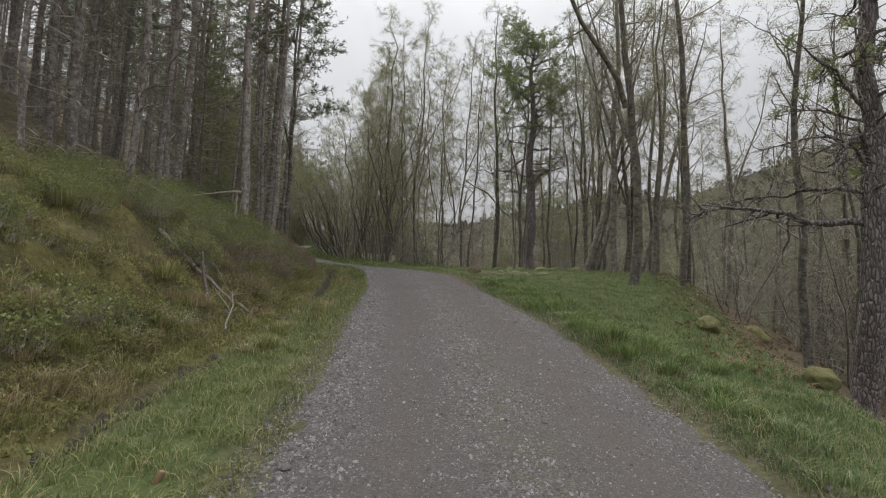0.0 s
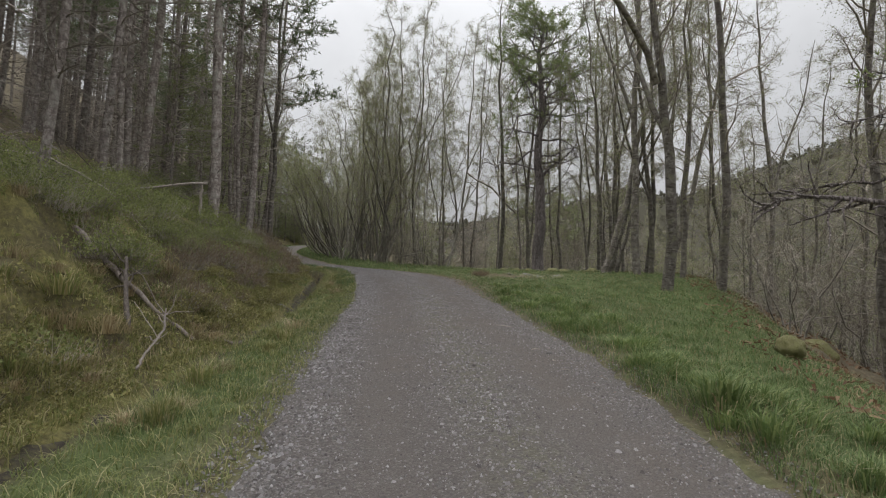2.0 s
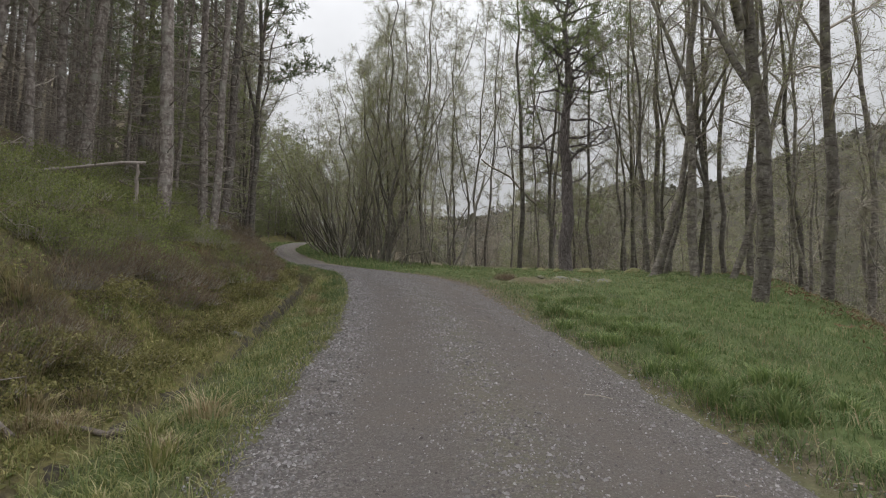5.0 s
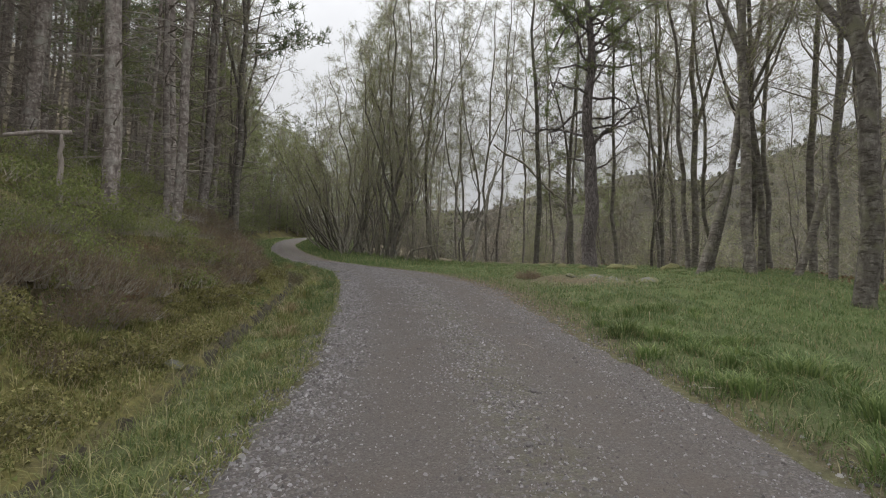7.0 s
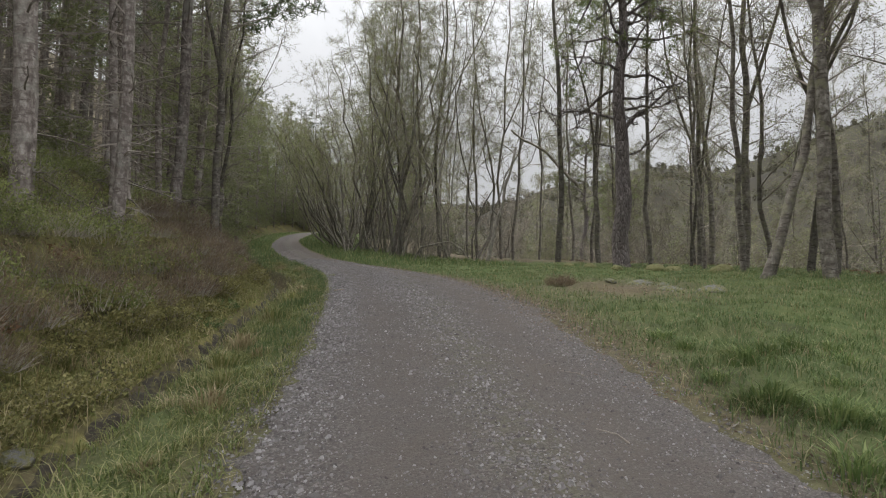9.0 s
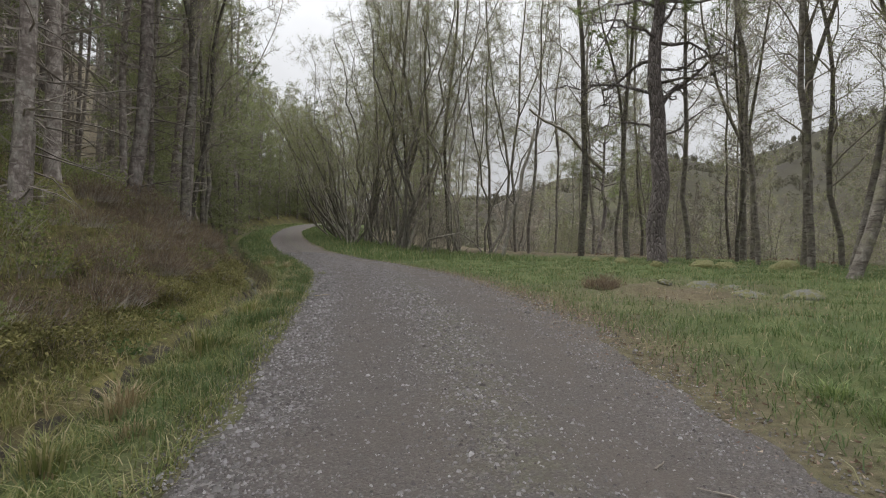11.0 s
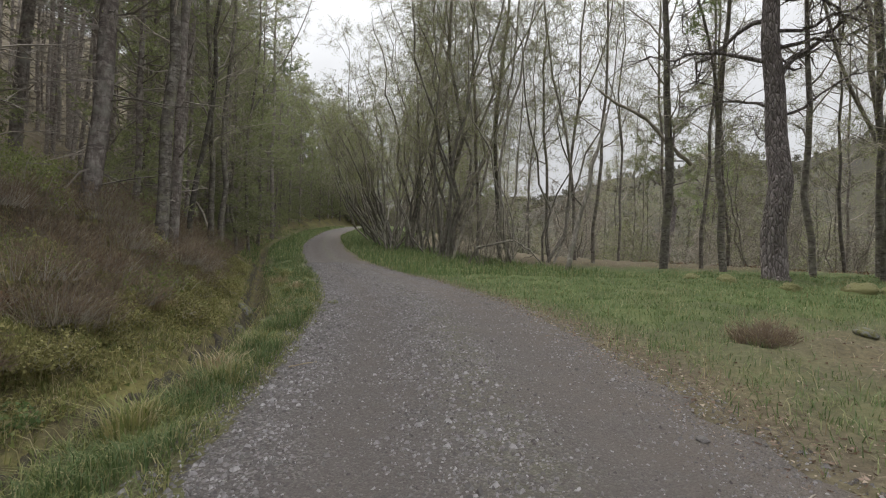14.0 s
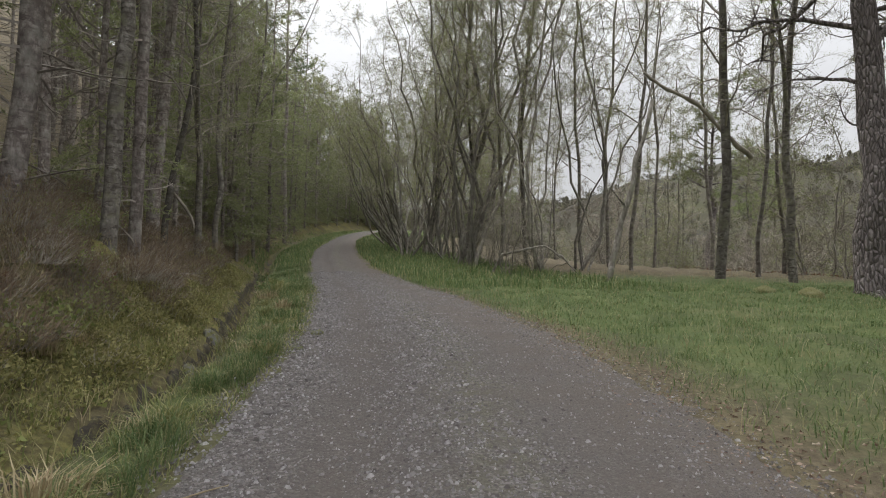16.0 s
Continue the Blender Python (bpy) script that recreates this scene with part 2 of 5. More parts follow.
def ground_material():
    m = Mat("forest_floor", 0.95, 0.15)
    v = m.coord()
    zone = m.attr("zone")
    n1, n2, n3 = m.noise(v, 1.1, 6, 0.65), m.noise(v, 14.0, 6, 0.7), m.noise(v, 0.35, 4)
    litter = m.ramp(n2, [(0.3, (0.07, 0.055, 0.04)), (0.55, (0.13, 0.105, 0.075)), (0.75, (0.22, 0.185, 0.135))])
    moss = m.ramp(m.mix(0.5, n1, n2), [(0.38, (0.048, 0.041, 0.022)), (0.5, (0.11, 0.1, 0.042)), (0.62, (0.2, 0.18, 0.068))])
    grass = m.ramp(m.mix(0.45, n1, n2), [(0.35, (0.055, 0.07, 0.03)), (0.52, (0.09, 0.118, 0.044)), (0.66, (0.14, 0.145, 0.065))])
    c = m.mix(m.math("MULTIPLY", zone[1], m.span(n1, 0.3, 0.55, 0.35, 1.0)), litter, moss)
    c = m.mix(m.math("MULTIPLY", zone[0], m.span(n3, 0.3, 0.5, 0.6, 1.0)), c, grass)
    far = m.ramp(m.noise(m.coord(), 0.03, 8, 0.7), [(0.35, (0.045, 0.04, 0.032)), (0.55, (0.06, 0.056, 0.038)), (0.7, (0.075, 0.075, 0.042))])
    c = m.mix(zone[2], c, far)
    m.colour(c)
    m.bump(m.mix(0.5, n1, n2), 0.9, 0.06)
    return m.m


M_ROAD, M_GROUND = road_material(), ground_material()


def shaded_mud_material():
    m = Mat("wet_shaded_ditch_mud", 0.7, 0.25)
    n = m.noise(m.coord(), 12.0, 6)
    # mud brown taken near black: the shade under the ditch's banks is in the colour
    m.colour(m.ramp(n, [(0.3, (0.015, 0.012, 0.008)), (0.5, (0.035, 0.028, 0.018)), (0.68, (0.09, 0.08, 0.035))]))
    m.bump(n, 0.6, 0.03)
    return m.m


M_SHADED_MUD = shaded_mud_material()

# ---- plan: the track climbs along +y, bank and ditch at -x, valley at +x ----
ROAD_Y = (-30, 0, 7, 15, 21, 27, 33, 40, 46, 60, 78, 90, 120, 500)
ROAD_Z = (-3.2, 0, .75, 1.55, 2.2, 2.6, 2.95, 3.45, 4.0, 5.3, 7.45, 8.6, 9.2, 9)
LEFT_Y = (-30, 0, 4, 7, 11, 15, 18, 20, 23, 26, 28, 32, 36, 43, 50, 57, 63, 68, 73, 81, 90, 120)
LEFT_X = (-.6, -.95, -1.05, -1.3, -1.7, -1.98, -2.4, -2.77, -3.4, -4.2, -4.8, -6.4, -8.2, -11.4, -14.2, -16.6, -18.4, -19.6, -20.5, -21.2, -20.8, -17)
RIGHT_Y = (-30, 0, 4, 7, 10, 14.5, 17, 20, 23, 25.6, 28, 30, 32.4, 35.5, 40, 48, 54, 59, 63, 68, 73, 81, 90, 120)
RIGHT_X = (2.4, 2.2, 2.14, 2.0, 1.85, 1.28, .88, .45, -.05, -.75, -1.5, -2.4, -3.5, -5.4, -7.7, -11.0, -13.2, -14.9, -16.3, -17.3, -18.1, -18.9, -18.3, -14.5)
DITCH_Y = (-30, 0, 11, 14, 16, 19, 23.5, 26, 28.3, 34.4, 49.5, 63, 73, 81, 90, 120)
DITCH_X = (-2.8, -2.85, -3.05, -3.22, -3.47, -3.9, -4.65, -5.3, -6.3, -9.35, -16.4, -21.2, -23.4, -24.2, -24, -21)
CREST_Y = (-30, 0, 6, 10, 14, 18, 22, 26, 31, 38, 45, 55, 70, 90, 120)
CREST_X = (4, 4, 4.4, 5.2, 6.2, 7.6, 9, 10.5, 12, 11, 8.5, 2, -6, -8, -4)
SHELF_Y = (-30, 0, 6, 12, 18, 22, 26, 31, 38, 44, 55, 70, 90)
SHELF_Z = (-.4, -.4, -.4, -.38, -.08, .14, .27, .25, .1, -.2, -.7, -1, -1)
BANK_U = (0, .24, .8, 1.6, 2.75, 3.85, 5.95, 12.3, 40, 90, 400)
BANK_NEAR = (-.72, -.4, -.26, .2, 1.15, 2.0, 2.78, 5.3, 24, 56, 150)
BANK_FAR = (-.72, -.3, -.05, .42, 1.2, 1.9, 2.5, 5.2, 23, 50, 140)
DROP_V = (0, 1, 4.4, 10, 25, 50, 90, 500)
DROP_Z = (0, .3, 2.2, 5.5, 12, 16, 17, 17)
HILL_A = (-180, -20, 0, 8, 14, 18, 25, 33, 37, 45, 60, 100, 180)
HILL_E = (4, 5, 7, 8.5, 9.7, 10.2, 10.1, 12.4, 13.8, 16, 17, 14, 4)
SIN_RNG = np.random.RandomState(5)
WAVES = [(a, p, 1.0 + 0.3 * k) for k, (a, p) in enumerate(zip(SIN_RNG.uniform(0, 6.283, 7), SIN_RNG.uniform(0, 6.283, 7)))]


def waves(x, y, size):
    """A soft uneven field between about -1 and 1."""
    s = 0
    for a, p, k in WAVES:
        s = s + np.sin((x * np.cos(a) + y * np.sin(a)) * k * 6.283 / size + p + 2.1 * np.sin((x * np.sin(a * 1.7) - y * np.cos(a * 1.7)) * 2.4 / size + 3 * p)) / 3.2
    return s


def step(v, a, b):
    s = np.clip((v - a) / (b - a), 0, 1)
    return s * s * (3 - 2 * s)


def road_left(y):
    return np.interp(y, LEFT_Y, LEFT_X)


def road_right(y):
    return np.interp(y, RIGHT_Y, RIGHT_X)


def height(x, y):
    """The ground's height at any place."""
    x, y = np.asarray(x, float), np.asarray(y, float)
    zr = np.interp(y, ROAD_Y, ROAD_Z)
    xl, xr, xd, xc = road_left(y), road_right(y), np.interp(y, DITCH_Y, DITCH_X), np.interp(y, CREST_Y, CREST_X)
    c = np.clip((x - xl) / (xr - xl), 0, 1)
    road = zr + .05 * np.sin(c * np.pi) - .028 * np.exp(-((c - .27) / .09) ** 2) - .028 * np.exp(-((c - .73) / .09) ** 2) + .008 * waves(x, y, 1.3)
    k = np.clip((xl - x) / (xl - xd), 0, 1)
    verge = -.12 * step(k, 0, .7) - .6 * step(k, .8, 1) + .05 * np.sin(k * np.pi) + .025 * waves(x, y, .9) * step(k, 0, .3)
    u = np.maximum(xd - x, 0)
    far = step(y, 15, 27)
    bank = np.interp(u, BANK_U, BANK_NEAR) * (1 - far) + np.interp(u, BANK_U, BANK_FAR) * far
    bank = bank + step(u, .3, 2) * (.2 * waves(x, y, 2.6) + .13 * waves(x + 9, y, 1.1)) + step(u, 6, 30) * 1.2 * waves(x, y, 30)
    left = zr + np.where(x > xd, verge, bank)
    q = np.clip((x - xr) / (xc - xr), 0, 1)
    shelf = np.interp(y, SHELF_Y, SHELF_Z) * step(q, 0, .8) + .06 * waves(x, y, 2.0) * step(q, 0, .2) + .14 * np.sin(np.clip(q * 2.2, 0, 1) * np.pi) * (1 - step(y, 18, 24))
    w = np.maximum(x - xc, 0)
    right = zr + shelf - np.interp(w, DROP_V, DROP_Z) + .25 * waves(x, y, 4) * step(w, 0.5, 4)
    z = np.where(x < xl, left, np.where(x > xr, right, road))
    r, az = np.hypot(x, y - 10), np.degrees(np.arctan2(x, y - 10))
    hill = 3 + 380 * np.tan(np.radians(np.interp(az, HILL_A, HILL_E))) * step(r, 70, 420) + 5 * waves(x, y, 110) * step(r, 90, 300) - 14 * (1 - step(r, 80, 260))
    return np.where(x > xc, z + (hill - z) * np.maximum(step(w, 40, 110), step(y, 105, 190)), z + (hill - z) * step(y, 130, 260) * (1 - step(-x, 60, 160)))


# ---- end of plan ----


# ---- geometry helpers ----


class Geo:
    """Points and faces gathered for one mesh."""

    def __init__(self):
        self.v, self.f3, self.f4, self.n = [], [], [], 0

    def add(self, verts, tris=None, quads=None):
        if tris is not None and len(tris):
            self.f3.append(np.asarray(tris) + self.n)
        if quads is not None and len(quads):
            self.f4.append(np.asarray(quads) + self.n)
        self.v.append(np.asarray(verts, float))
        self.n += len(verts)

    def tube(self, pts, rad, sides=5):
        pts, rad = np.asarray(pts, float), np.asarray(rad, float)
        k = len(pts)
        tan = np.gradient(pts, axis=0)
        tan /= np.linalg.norm(tan, axis=1)[:, None] + 1e-9
        ref = np.array((0, 0, 1.0)) if abs(tan[:, 2]).mean() < .8 else np.array((1.0, 0.05, 0))
        a = np.cross(tan, ref)
        a /= np.linalg.norm(a, axis=1)[:, None] + 1e-9
        b = np.cross(tan, a)
        ang = np.arange(sides) * 2 * np.pi / sides
        ring = pts[:, None] + rad[:, None, None] * (np.cos(ang)[None, :, None] * a[:, None] + np.sin(ang)[None, :, None] * b[:, None])
        i = np.arange((k - 1) * sides)
        s, j = i // sides, i % sides
        quads = np.stack((s * sides + j, s * sides + (j + 1) % sides, (s + 1) * sides + (j + 1) % sides, (s + 1) * sides + j), 1)
        self.add(ring.reshape(-1, 3), quads=quads)

    def flakes(self, at, size, rng, flat=0.0, aspect=0.75):
        """Small leaves, one pointed triangle each."""
        at = np.asarray(at, float)
        n = len(at)
        if not n:
            return
        d = rng.normal(size=(n, 3))
        d[:, 2] *= 1 - flat
        d /= np.linalg.norm(d, axis=1)[:, None]
        e = np.cross(d, rng.normal(size=(n, 3)))
        e /= np.linalg.norm(e, axis=1)[:, None] + 1e-9
        s = (size * rng.uniform(.6, 1.35, n))[:, None]
        v = np.stack((at - d * s * .3 + e * s * aspect * .5, at + d * s * .7, at - d * s * .3 - e * s * aspect * .5), 1)
        self.add(v.reshape(-1, 3), tris=np.arange(n)[:, None] * 3 + np.array((0, 1, 2)))

    def spikes(self, at, way, length, width, rng):
        """Thin needles or sprigs: one long triangle each."""
        at, way = np.asarray(at, float), np.asarray(way, float)
        n = len(at)
        if not n:
            return
        e = np.cross(way, rng.normal(size=(n, 3)))
        e /= np.linalg.norm(e, axis=1)[:, None] + 1e-9
        ln, wd = np.broadcast_to(length, n)[:, None], np.broadcast_to(width, n)[:, None]
        v = np.stack((at - e * wd * .5, at + e * wd * .5, at + way * ln), 1)
        self.add(v.reshape(-1, 3), tris=np.arange(n)[:, None] * 3 + np.array((0, 1, 2)))

    def blades(self, at, lean, length, width, rng):
        """Grass blades that bend over: three triangles each."""
        n = len(at)
        e = np.stack((-lean[:, 1], lean[:, 0], np.zeros(n)), 1)
        e /= np.linalg.norm(e, axis=1)[:, None] + 1e-9
        up = np.array((0, 0, 1.0))
        ln, wd = length[:, None], width[:, None]
        mid = at + up * ln * .6 + lean * ln * .25
        tip = at + up * ln * .82 + lean * ln * .85
        v = np.stack((at - e * wd * .5, at + e * wd * .5, mid + e * wd * .4, mid - e * wd * .4, tip), 1)
        i = np.arange(n)[:, None] * 5
        self.add(v.reshape(-1, 3), tris=i + np.array((3, 2, 4)), quads=i + np.array((0, 1, 2, 3)))

    def mesh(self, name, material, smooth=False):
        me = bpy.data.meshes.new(name)
        v = np.concatenate(self.v) if self.v else np.zeros((0, 3))
        faces = []
        for f in self.f3 + self.f4:
            faces.append(f)
        flat = np.concatenate([f.ravel() for f in faces]) if faces else np.zeros(0, int)
        count = np.concatenate([np.full(len(f), f.shape[1]) for f in faces]) if faces else np.zeros(0, int)
        me.vertices.add(len(v))
        me.vertices.foreach_set("co", v.astype(np.float32).ravel())
        me.loops.add(len(flat))
        me.loops.foreach_set("vertex_index", flat.astype(np.int32))
        me.polygons.add(len(count))
        me.polygons.foreach_set("loop_start", np.concatenate(((0,), np.cumsum(count)[:-1])).astype(np.int32))
        me.polygons.foreach_set("use_smooth", np.full(len(count), smooth))
        me.update(calc_edges=True)
        me.materials.append(material)
        return me


def part(name, geo, material, parent, label="", smooth=False, kind=""):
    ob = new(name, geo.mesh(name, material, smooth))
    ob.parent = parent
    return tagged(ob, label, kind=kind)


def thing(name, m, label, category, group=""):
    ob = new(name)
    ob.matrix_world = m
    ob.empty_display_size = .3
    return tagged(ob, label, category, group)


def solo(name, geo, material, m, label, category, group="", kind="", smooth=False):
    ob = new(name, geo.mesh(name, material, smooth))
    ob.matrix_world = m
    return tagged(ob, label, category, group, kind)


def on_ground(x, y, turn=0.0, size=1.0, sink=.05, lean=(0, 0)):
    return pose(x, y, float(height(x, y)) - sink, lean[0], lean[1], turn) @ Matrix.Scale(size, 4)


def unit(v):
    v = np.asarray(v, float)
    return v / (np.linalg.norm(v) + 1e-9)


def bough(start, way, length, rng, segs=4, wander=.25, lift=0.0):
    """A crooked line of points from start."""
    p, d, out = np.array(start, float), unit(way), []
    out.append(p.copy())
    for _ in range(segs):
        d = unit(d + rng.normal(size=3) * wander + np.array((0, 0, lift)))
        p = p + d * length / segs
        out.append(p.copy())
    return np.array(out)


def along(pts, t):
    f = np.clip(t, 0, .999) * (len(pts) - 1)
    i = int(f)
    return pts[i] + (pts[i + 1] - pts[i]) * (f - i), unit(pts[i + 1] - pts[i])


def stem(height_m, radius, rng, lean=(0, 0), wobble=.12, segs=10, flare=1.22, bow=1.3):
    z = np.linspace(0, 1, segs + 1)
    off = np.cumsum(rng.normal(size=(segs + 1, 2)) * wobble, 0)
    off -= off[0]
    pts = np.stack((off[:, 0] + lean[0] * z ** bow * height_m, off[:, 1] + lean[1] * z ** bow * height_m, z * height_m), 1)
    rad = radius * ((1 - z) ** .75 * .92 + .08)
    pts = np.insert(pts, 1, pts[0] + (pts[1] - pts[0]) * .12, 0)
    rad = np.insert(rad, 1, rad[0] * .98)
    rad[0] *= flare
    return pts, rad


def side_way(rng, rise, toward=None, spread=3.1416):
    a = rng.uniform(-spread, spread) + (0 if toward is None else toward)
    return np.array((math.cos(a), math.sin(a), rise))


def needle_tufts(geo, pts, rng, count, length=.21, per=5, width=.036):
    """Bunches of needles along a shoot's outer part."""
    n = count * per
    if not n:
        return
    f = rng.uniform(.35, .999, count) * (len(pts) - 1)
    i = f.astype(int)
    base = pts[i] + (pts[i + 1] - pts[i]) * (f - i)[:, None] + rng.normal(size=(count, 3)) * .08
    d = unit(pts[-1] - pts[0])
    w = d * .5 + rng.normal(size=(n, 3)) * .75 + np.array((0, 0, .3))
    w /= np.linalg.norm(w, axis=1)[:, None]
    geo.spikes(np.repeat(base, per, 0), w, length * rng.uniform(.7, 1.4, n), width, rng)


def fine_twigs(geo, pts, rng, count, length, width=.009, droop=0.0):
    """Thin twigs off a branch; gives back where they stand and end."""
    f = rng.uniform(.1, .999, count) * (len(pts) - 1)
    i = f.astype(int)
    base = pts[i] + (pts[i + 1] - pts[i]) * (f - i)[:, None]
    w = unit(pts[-1] - pts[0]) * .8 + rng.normal(size=(count, 3)) * .6 - np.array((0, 0, droop))
    w /= np.linalg.norm(w, axis=1)[:, None]
    ln = length * rng.uniform(.5, 1.3, count)
    geo.spikes(base, w, ln, width, rng)
    return base, base + w * ln[:, None]


# ---- trees ----


def forest_pine(seed, tall, radius, label, crown_from=.5, dead=64, green=33, lean=(0, 0), bias=None, reach=2.0, m=None, low_green=0, group="pines of the plantation", side_n=2.4, name="pine_tree", category="pine tree"):
    """A plantation pine: bare pole with dead snags below, needled branches above."""
    rng = np.random.RandomState(seed)
    root = thing(name, m or Matrix.Identity(4), label, category, group)
    pts, rad = stem(tall, radius, rng, lean, .05 * tall / 18, 12)
    g = Geo()
    g.tube(pts, rad, 8)
    part("trunk", g, M_PINE_BARK, root, smooth=True)
    sn = Geo()
    for i in range(dead):
        t = rng.uniform(.05, crown_from + .1)
        p, d = along(pts, t)
        ln = rng.uniform(.5, 2.0) * (.6 + t)
        b = bough(p, side_way(rng, rng.uniform(-.3, .35)), ln, rng, 3, .22, -.04)
        sn.tube(b, np.linspace(.017, .006, 4) * (1 + t), 3)
        fine_twigs(sn, b, rng, 9, .5, .011)
    part("dead_branchwork", sn, M_SNAG, root, kind="stuff")
    br, nd = Geo(), Geo()
    for i in range(green):
        t = crown_from + (1 - crown_from) * (i + rng.uniform(0, 1)) / green
        p, d = along(pts, t)
        ln = reach * (1.15 - .75 * (t - crown_from) / (1 - crown_from)) * rng.uniform(.6, 1.2)
        b = bough(p, side_way(rng, rng.uniform(-.1, .45), bias, 3.14 if bias is None else 1.7), ln, rng, 4, .18, .05)
        br.tube(b, np.linspace(.03, .006, 5), 4)
        needle_tufts(nd, b, rng, int(4 * ln))
        for _ in range(int(side_n * ln)):
            q, e = along(b, rng.uniform(.3, .98))
            c = bough(q, e + rng.normal(size=3) * (.6, .6, .3), rng.uniform(.3, .9), rng, 2, .2, .05)
            br.tube(c, (.01, .006, .003), 3)
            needle_tufts(nd, c, rng, 5)
    for i in range(low_green):
        p, d = along(pts, rng.uniform(.12, crown_from))
        b = bough(p, side_way(rng, rng.uniform(-.3, .1)), rng.uniform(.8, 2.2), rng, 4, .15, -.06)
        br.tube(b, np.linspace(.014, .004, 5), 3)
        needle_tufts(nd, b, rng, 24, .12, 5)
    part("branchwork", br, M_TWIG, root, kind="stuff")
    part("crown", nd, M_NEEDLE if not low_green else M_SPRUCE, root, kind="stuff")
    return root


def grow(wood, twigs, leaf, pts, rad, rng, n_main, reach, start, rise, droop, twig_n, leaf_n, fine=13, toward=None, spread=3.1416):
    """Branches, twigs and leaf places on a stem: long arching boughs below, short ones in the pointed top."""
    for i in range(n_main):
        t = start + (.995 - start) * ((i + rng.uniform(0, 1)) / n_main) ** .9
        p, d = along(pts, t)
        r0 = float(np.interp(t * (len(rad) - 1), np.arange(len(rad)), rad))
        f = (t - start) / (1 - start)
        ln = reach * (.55 + .6 * math.sin(min(1, f * 1.7 + .35) * 1.57)) * (1 - .72 * f ** 1.6) * rng.uniform(.5, 1.25)
        b = bough(p, side_way(rng, rng.uniform(.45, 1.25) * rise, toward, spread) + d * .15, ln, rng, 6, .2, .04)
        wood.tube(b, np.linspace(max(min(r0 * .45, .036), .011), .005, 7), 4)
        for _ in range(twig_n):
            q, e = along(b, rng.uniform(.12, 1) ** .8)
            c = bough(q, e * .6 + rng.normal(size=3) * .6, rng.uniform(.35, 1.0) * (.35 + .3 * ln), rng, 3, .26, .04 - droop)
            twigs.tube(c, (.009, .0075, .006, .004), 3)
            s, h = fine_twigs(twigs, c, rng, fine, .42, .0095, droop * 2)
            if leaf_n:
                k = rng.randint(0, fine, int(fine * leaf_n * .42))
                leaf.append(s[k] + (h[k] - s[k]) * rng.uniform(.1, 1.1, (len(k), 1)) + rng.normal(size=(len(k), 3)) * .06)


def birch(seed, tall, radius, label, m=None, lean=(0, 0), n_main=21, reach=2.6, start=.3, leaf_n=4, fork=0.0, leaf_size=.038, wobble=.1, bark=None, group="birches of the valley edge", bow=1.3):
    """A slender birch in early leaf."""
    rng = np.random.RandomState(seed)
    root = thing("birch_tree", m or Matrix.Identity(4), label, "birch tree", group)
    pts, rad = stem(tall, radius, rng, lean, wobble, 12, bow=bow)
    g, br, tw, leaf = Geo(), Geo(), Geo(), []
    g.tube(pts, rad, 8)
    grow(br, tw, leaf, pts, rad, rng, n_main, reach, start, .9, .1, 9, leaf_n)
    if fork:
        p, d = along(pts, fork)
        r0 = float(np.interp(fork * (len(rad) - 1), np.arange(len(rad)), rad)) * .7
        f = bough(p - d * .1, d + side_way(rng, .2) * .45, tall * (1 - fork) * .85, rng, 8, .07, .06)
        fr = np.linspace(r0, .015, 9)
        g.tube(f, fr, 6)
        grow(br, tw, leaf, f, fr, rng, n_main // 2, reach * .8, .15, .9, .1, 6, leaf_n)
    part("trunk", g, bark or M_BIRCH_BARK, root, smooth=True)
    part("branchwork", br, M_TWIG, root, kind="stuff")
    part("twig_spray", tw, M_TWIG, root, kind="stuff")
    if leaf:
        lv = Geo()
        lv.flakes(np.concatenate(leaf), leaf_size, rng)
        part("crown", lv, M_LEAF, root, "sparse fresh green leaves", kind="stuff")
    return root


def coppice(seed, tall, label, m=None, stems=7, splay=.2, lean=(0, 0), leaf_n=6, reach=2.2, radius=.1, n_main=14, start=.22, name="alder_tree", category="alder tree", group="many-stemmed alders by the track", spread_up=.55, bow=1.3):
    """Several stems from one stool, splaying and arching."""
    rng = np.random.RandomState(seed)
    root = thing(name, m or Matrix.Identity(4), label, category, group)
    br, tw, leaf = Geo(), Geo(), []
    for i in range(stems):
        a = i * 6.283 / stems + rng.uniform(-.4, .4)
        s = splay * rng.uniform(.25, 1.4)
        k_lean = rng.uniform(.35, 1.15)
        h = tall * rng.uniform(.6, 1.05)
        pts, rad = stem(h, radius * rng.uniform(.5, 1.15), rng, (math.cos(a) * s + lean[0] * k_lean, math.sin(a) * s + lean[1] * k_lean), .2 * tall / 12, 11, bow=bow)
        pts = pts + np.array((math.cos(a), math.sin(a), 0)) * rng.uniform(.1, .45 + 1.6 * abs(lean[0]))
        g = Geo()
        g.tube(pts, rad, 6)
        part("stem", g, M_ALDER_BARK, root, smooth=True)
        grow(br, tw, leaf, pts, rad, rng, n_main, reach, start, spread_up, .06, 7, leaf_n)
    part("branchwork", br, M_TWIG, root, kind="stuff")
    part("twig_spray", tw, M_TWIG, root, kind="stuff")
    if leaf_n:
        lv = Geo()
        lv.flakes(np.concatenate(leaf), .04, rng)
        part("crown", lv, M_LEAF, root, "sparse fresh green leaves", kind="stuff")
    return root


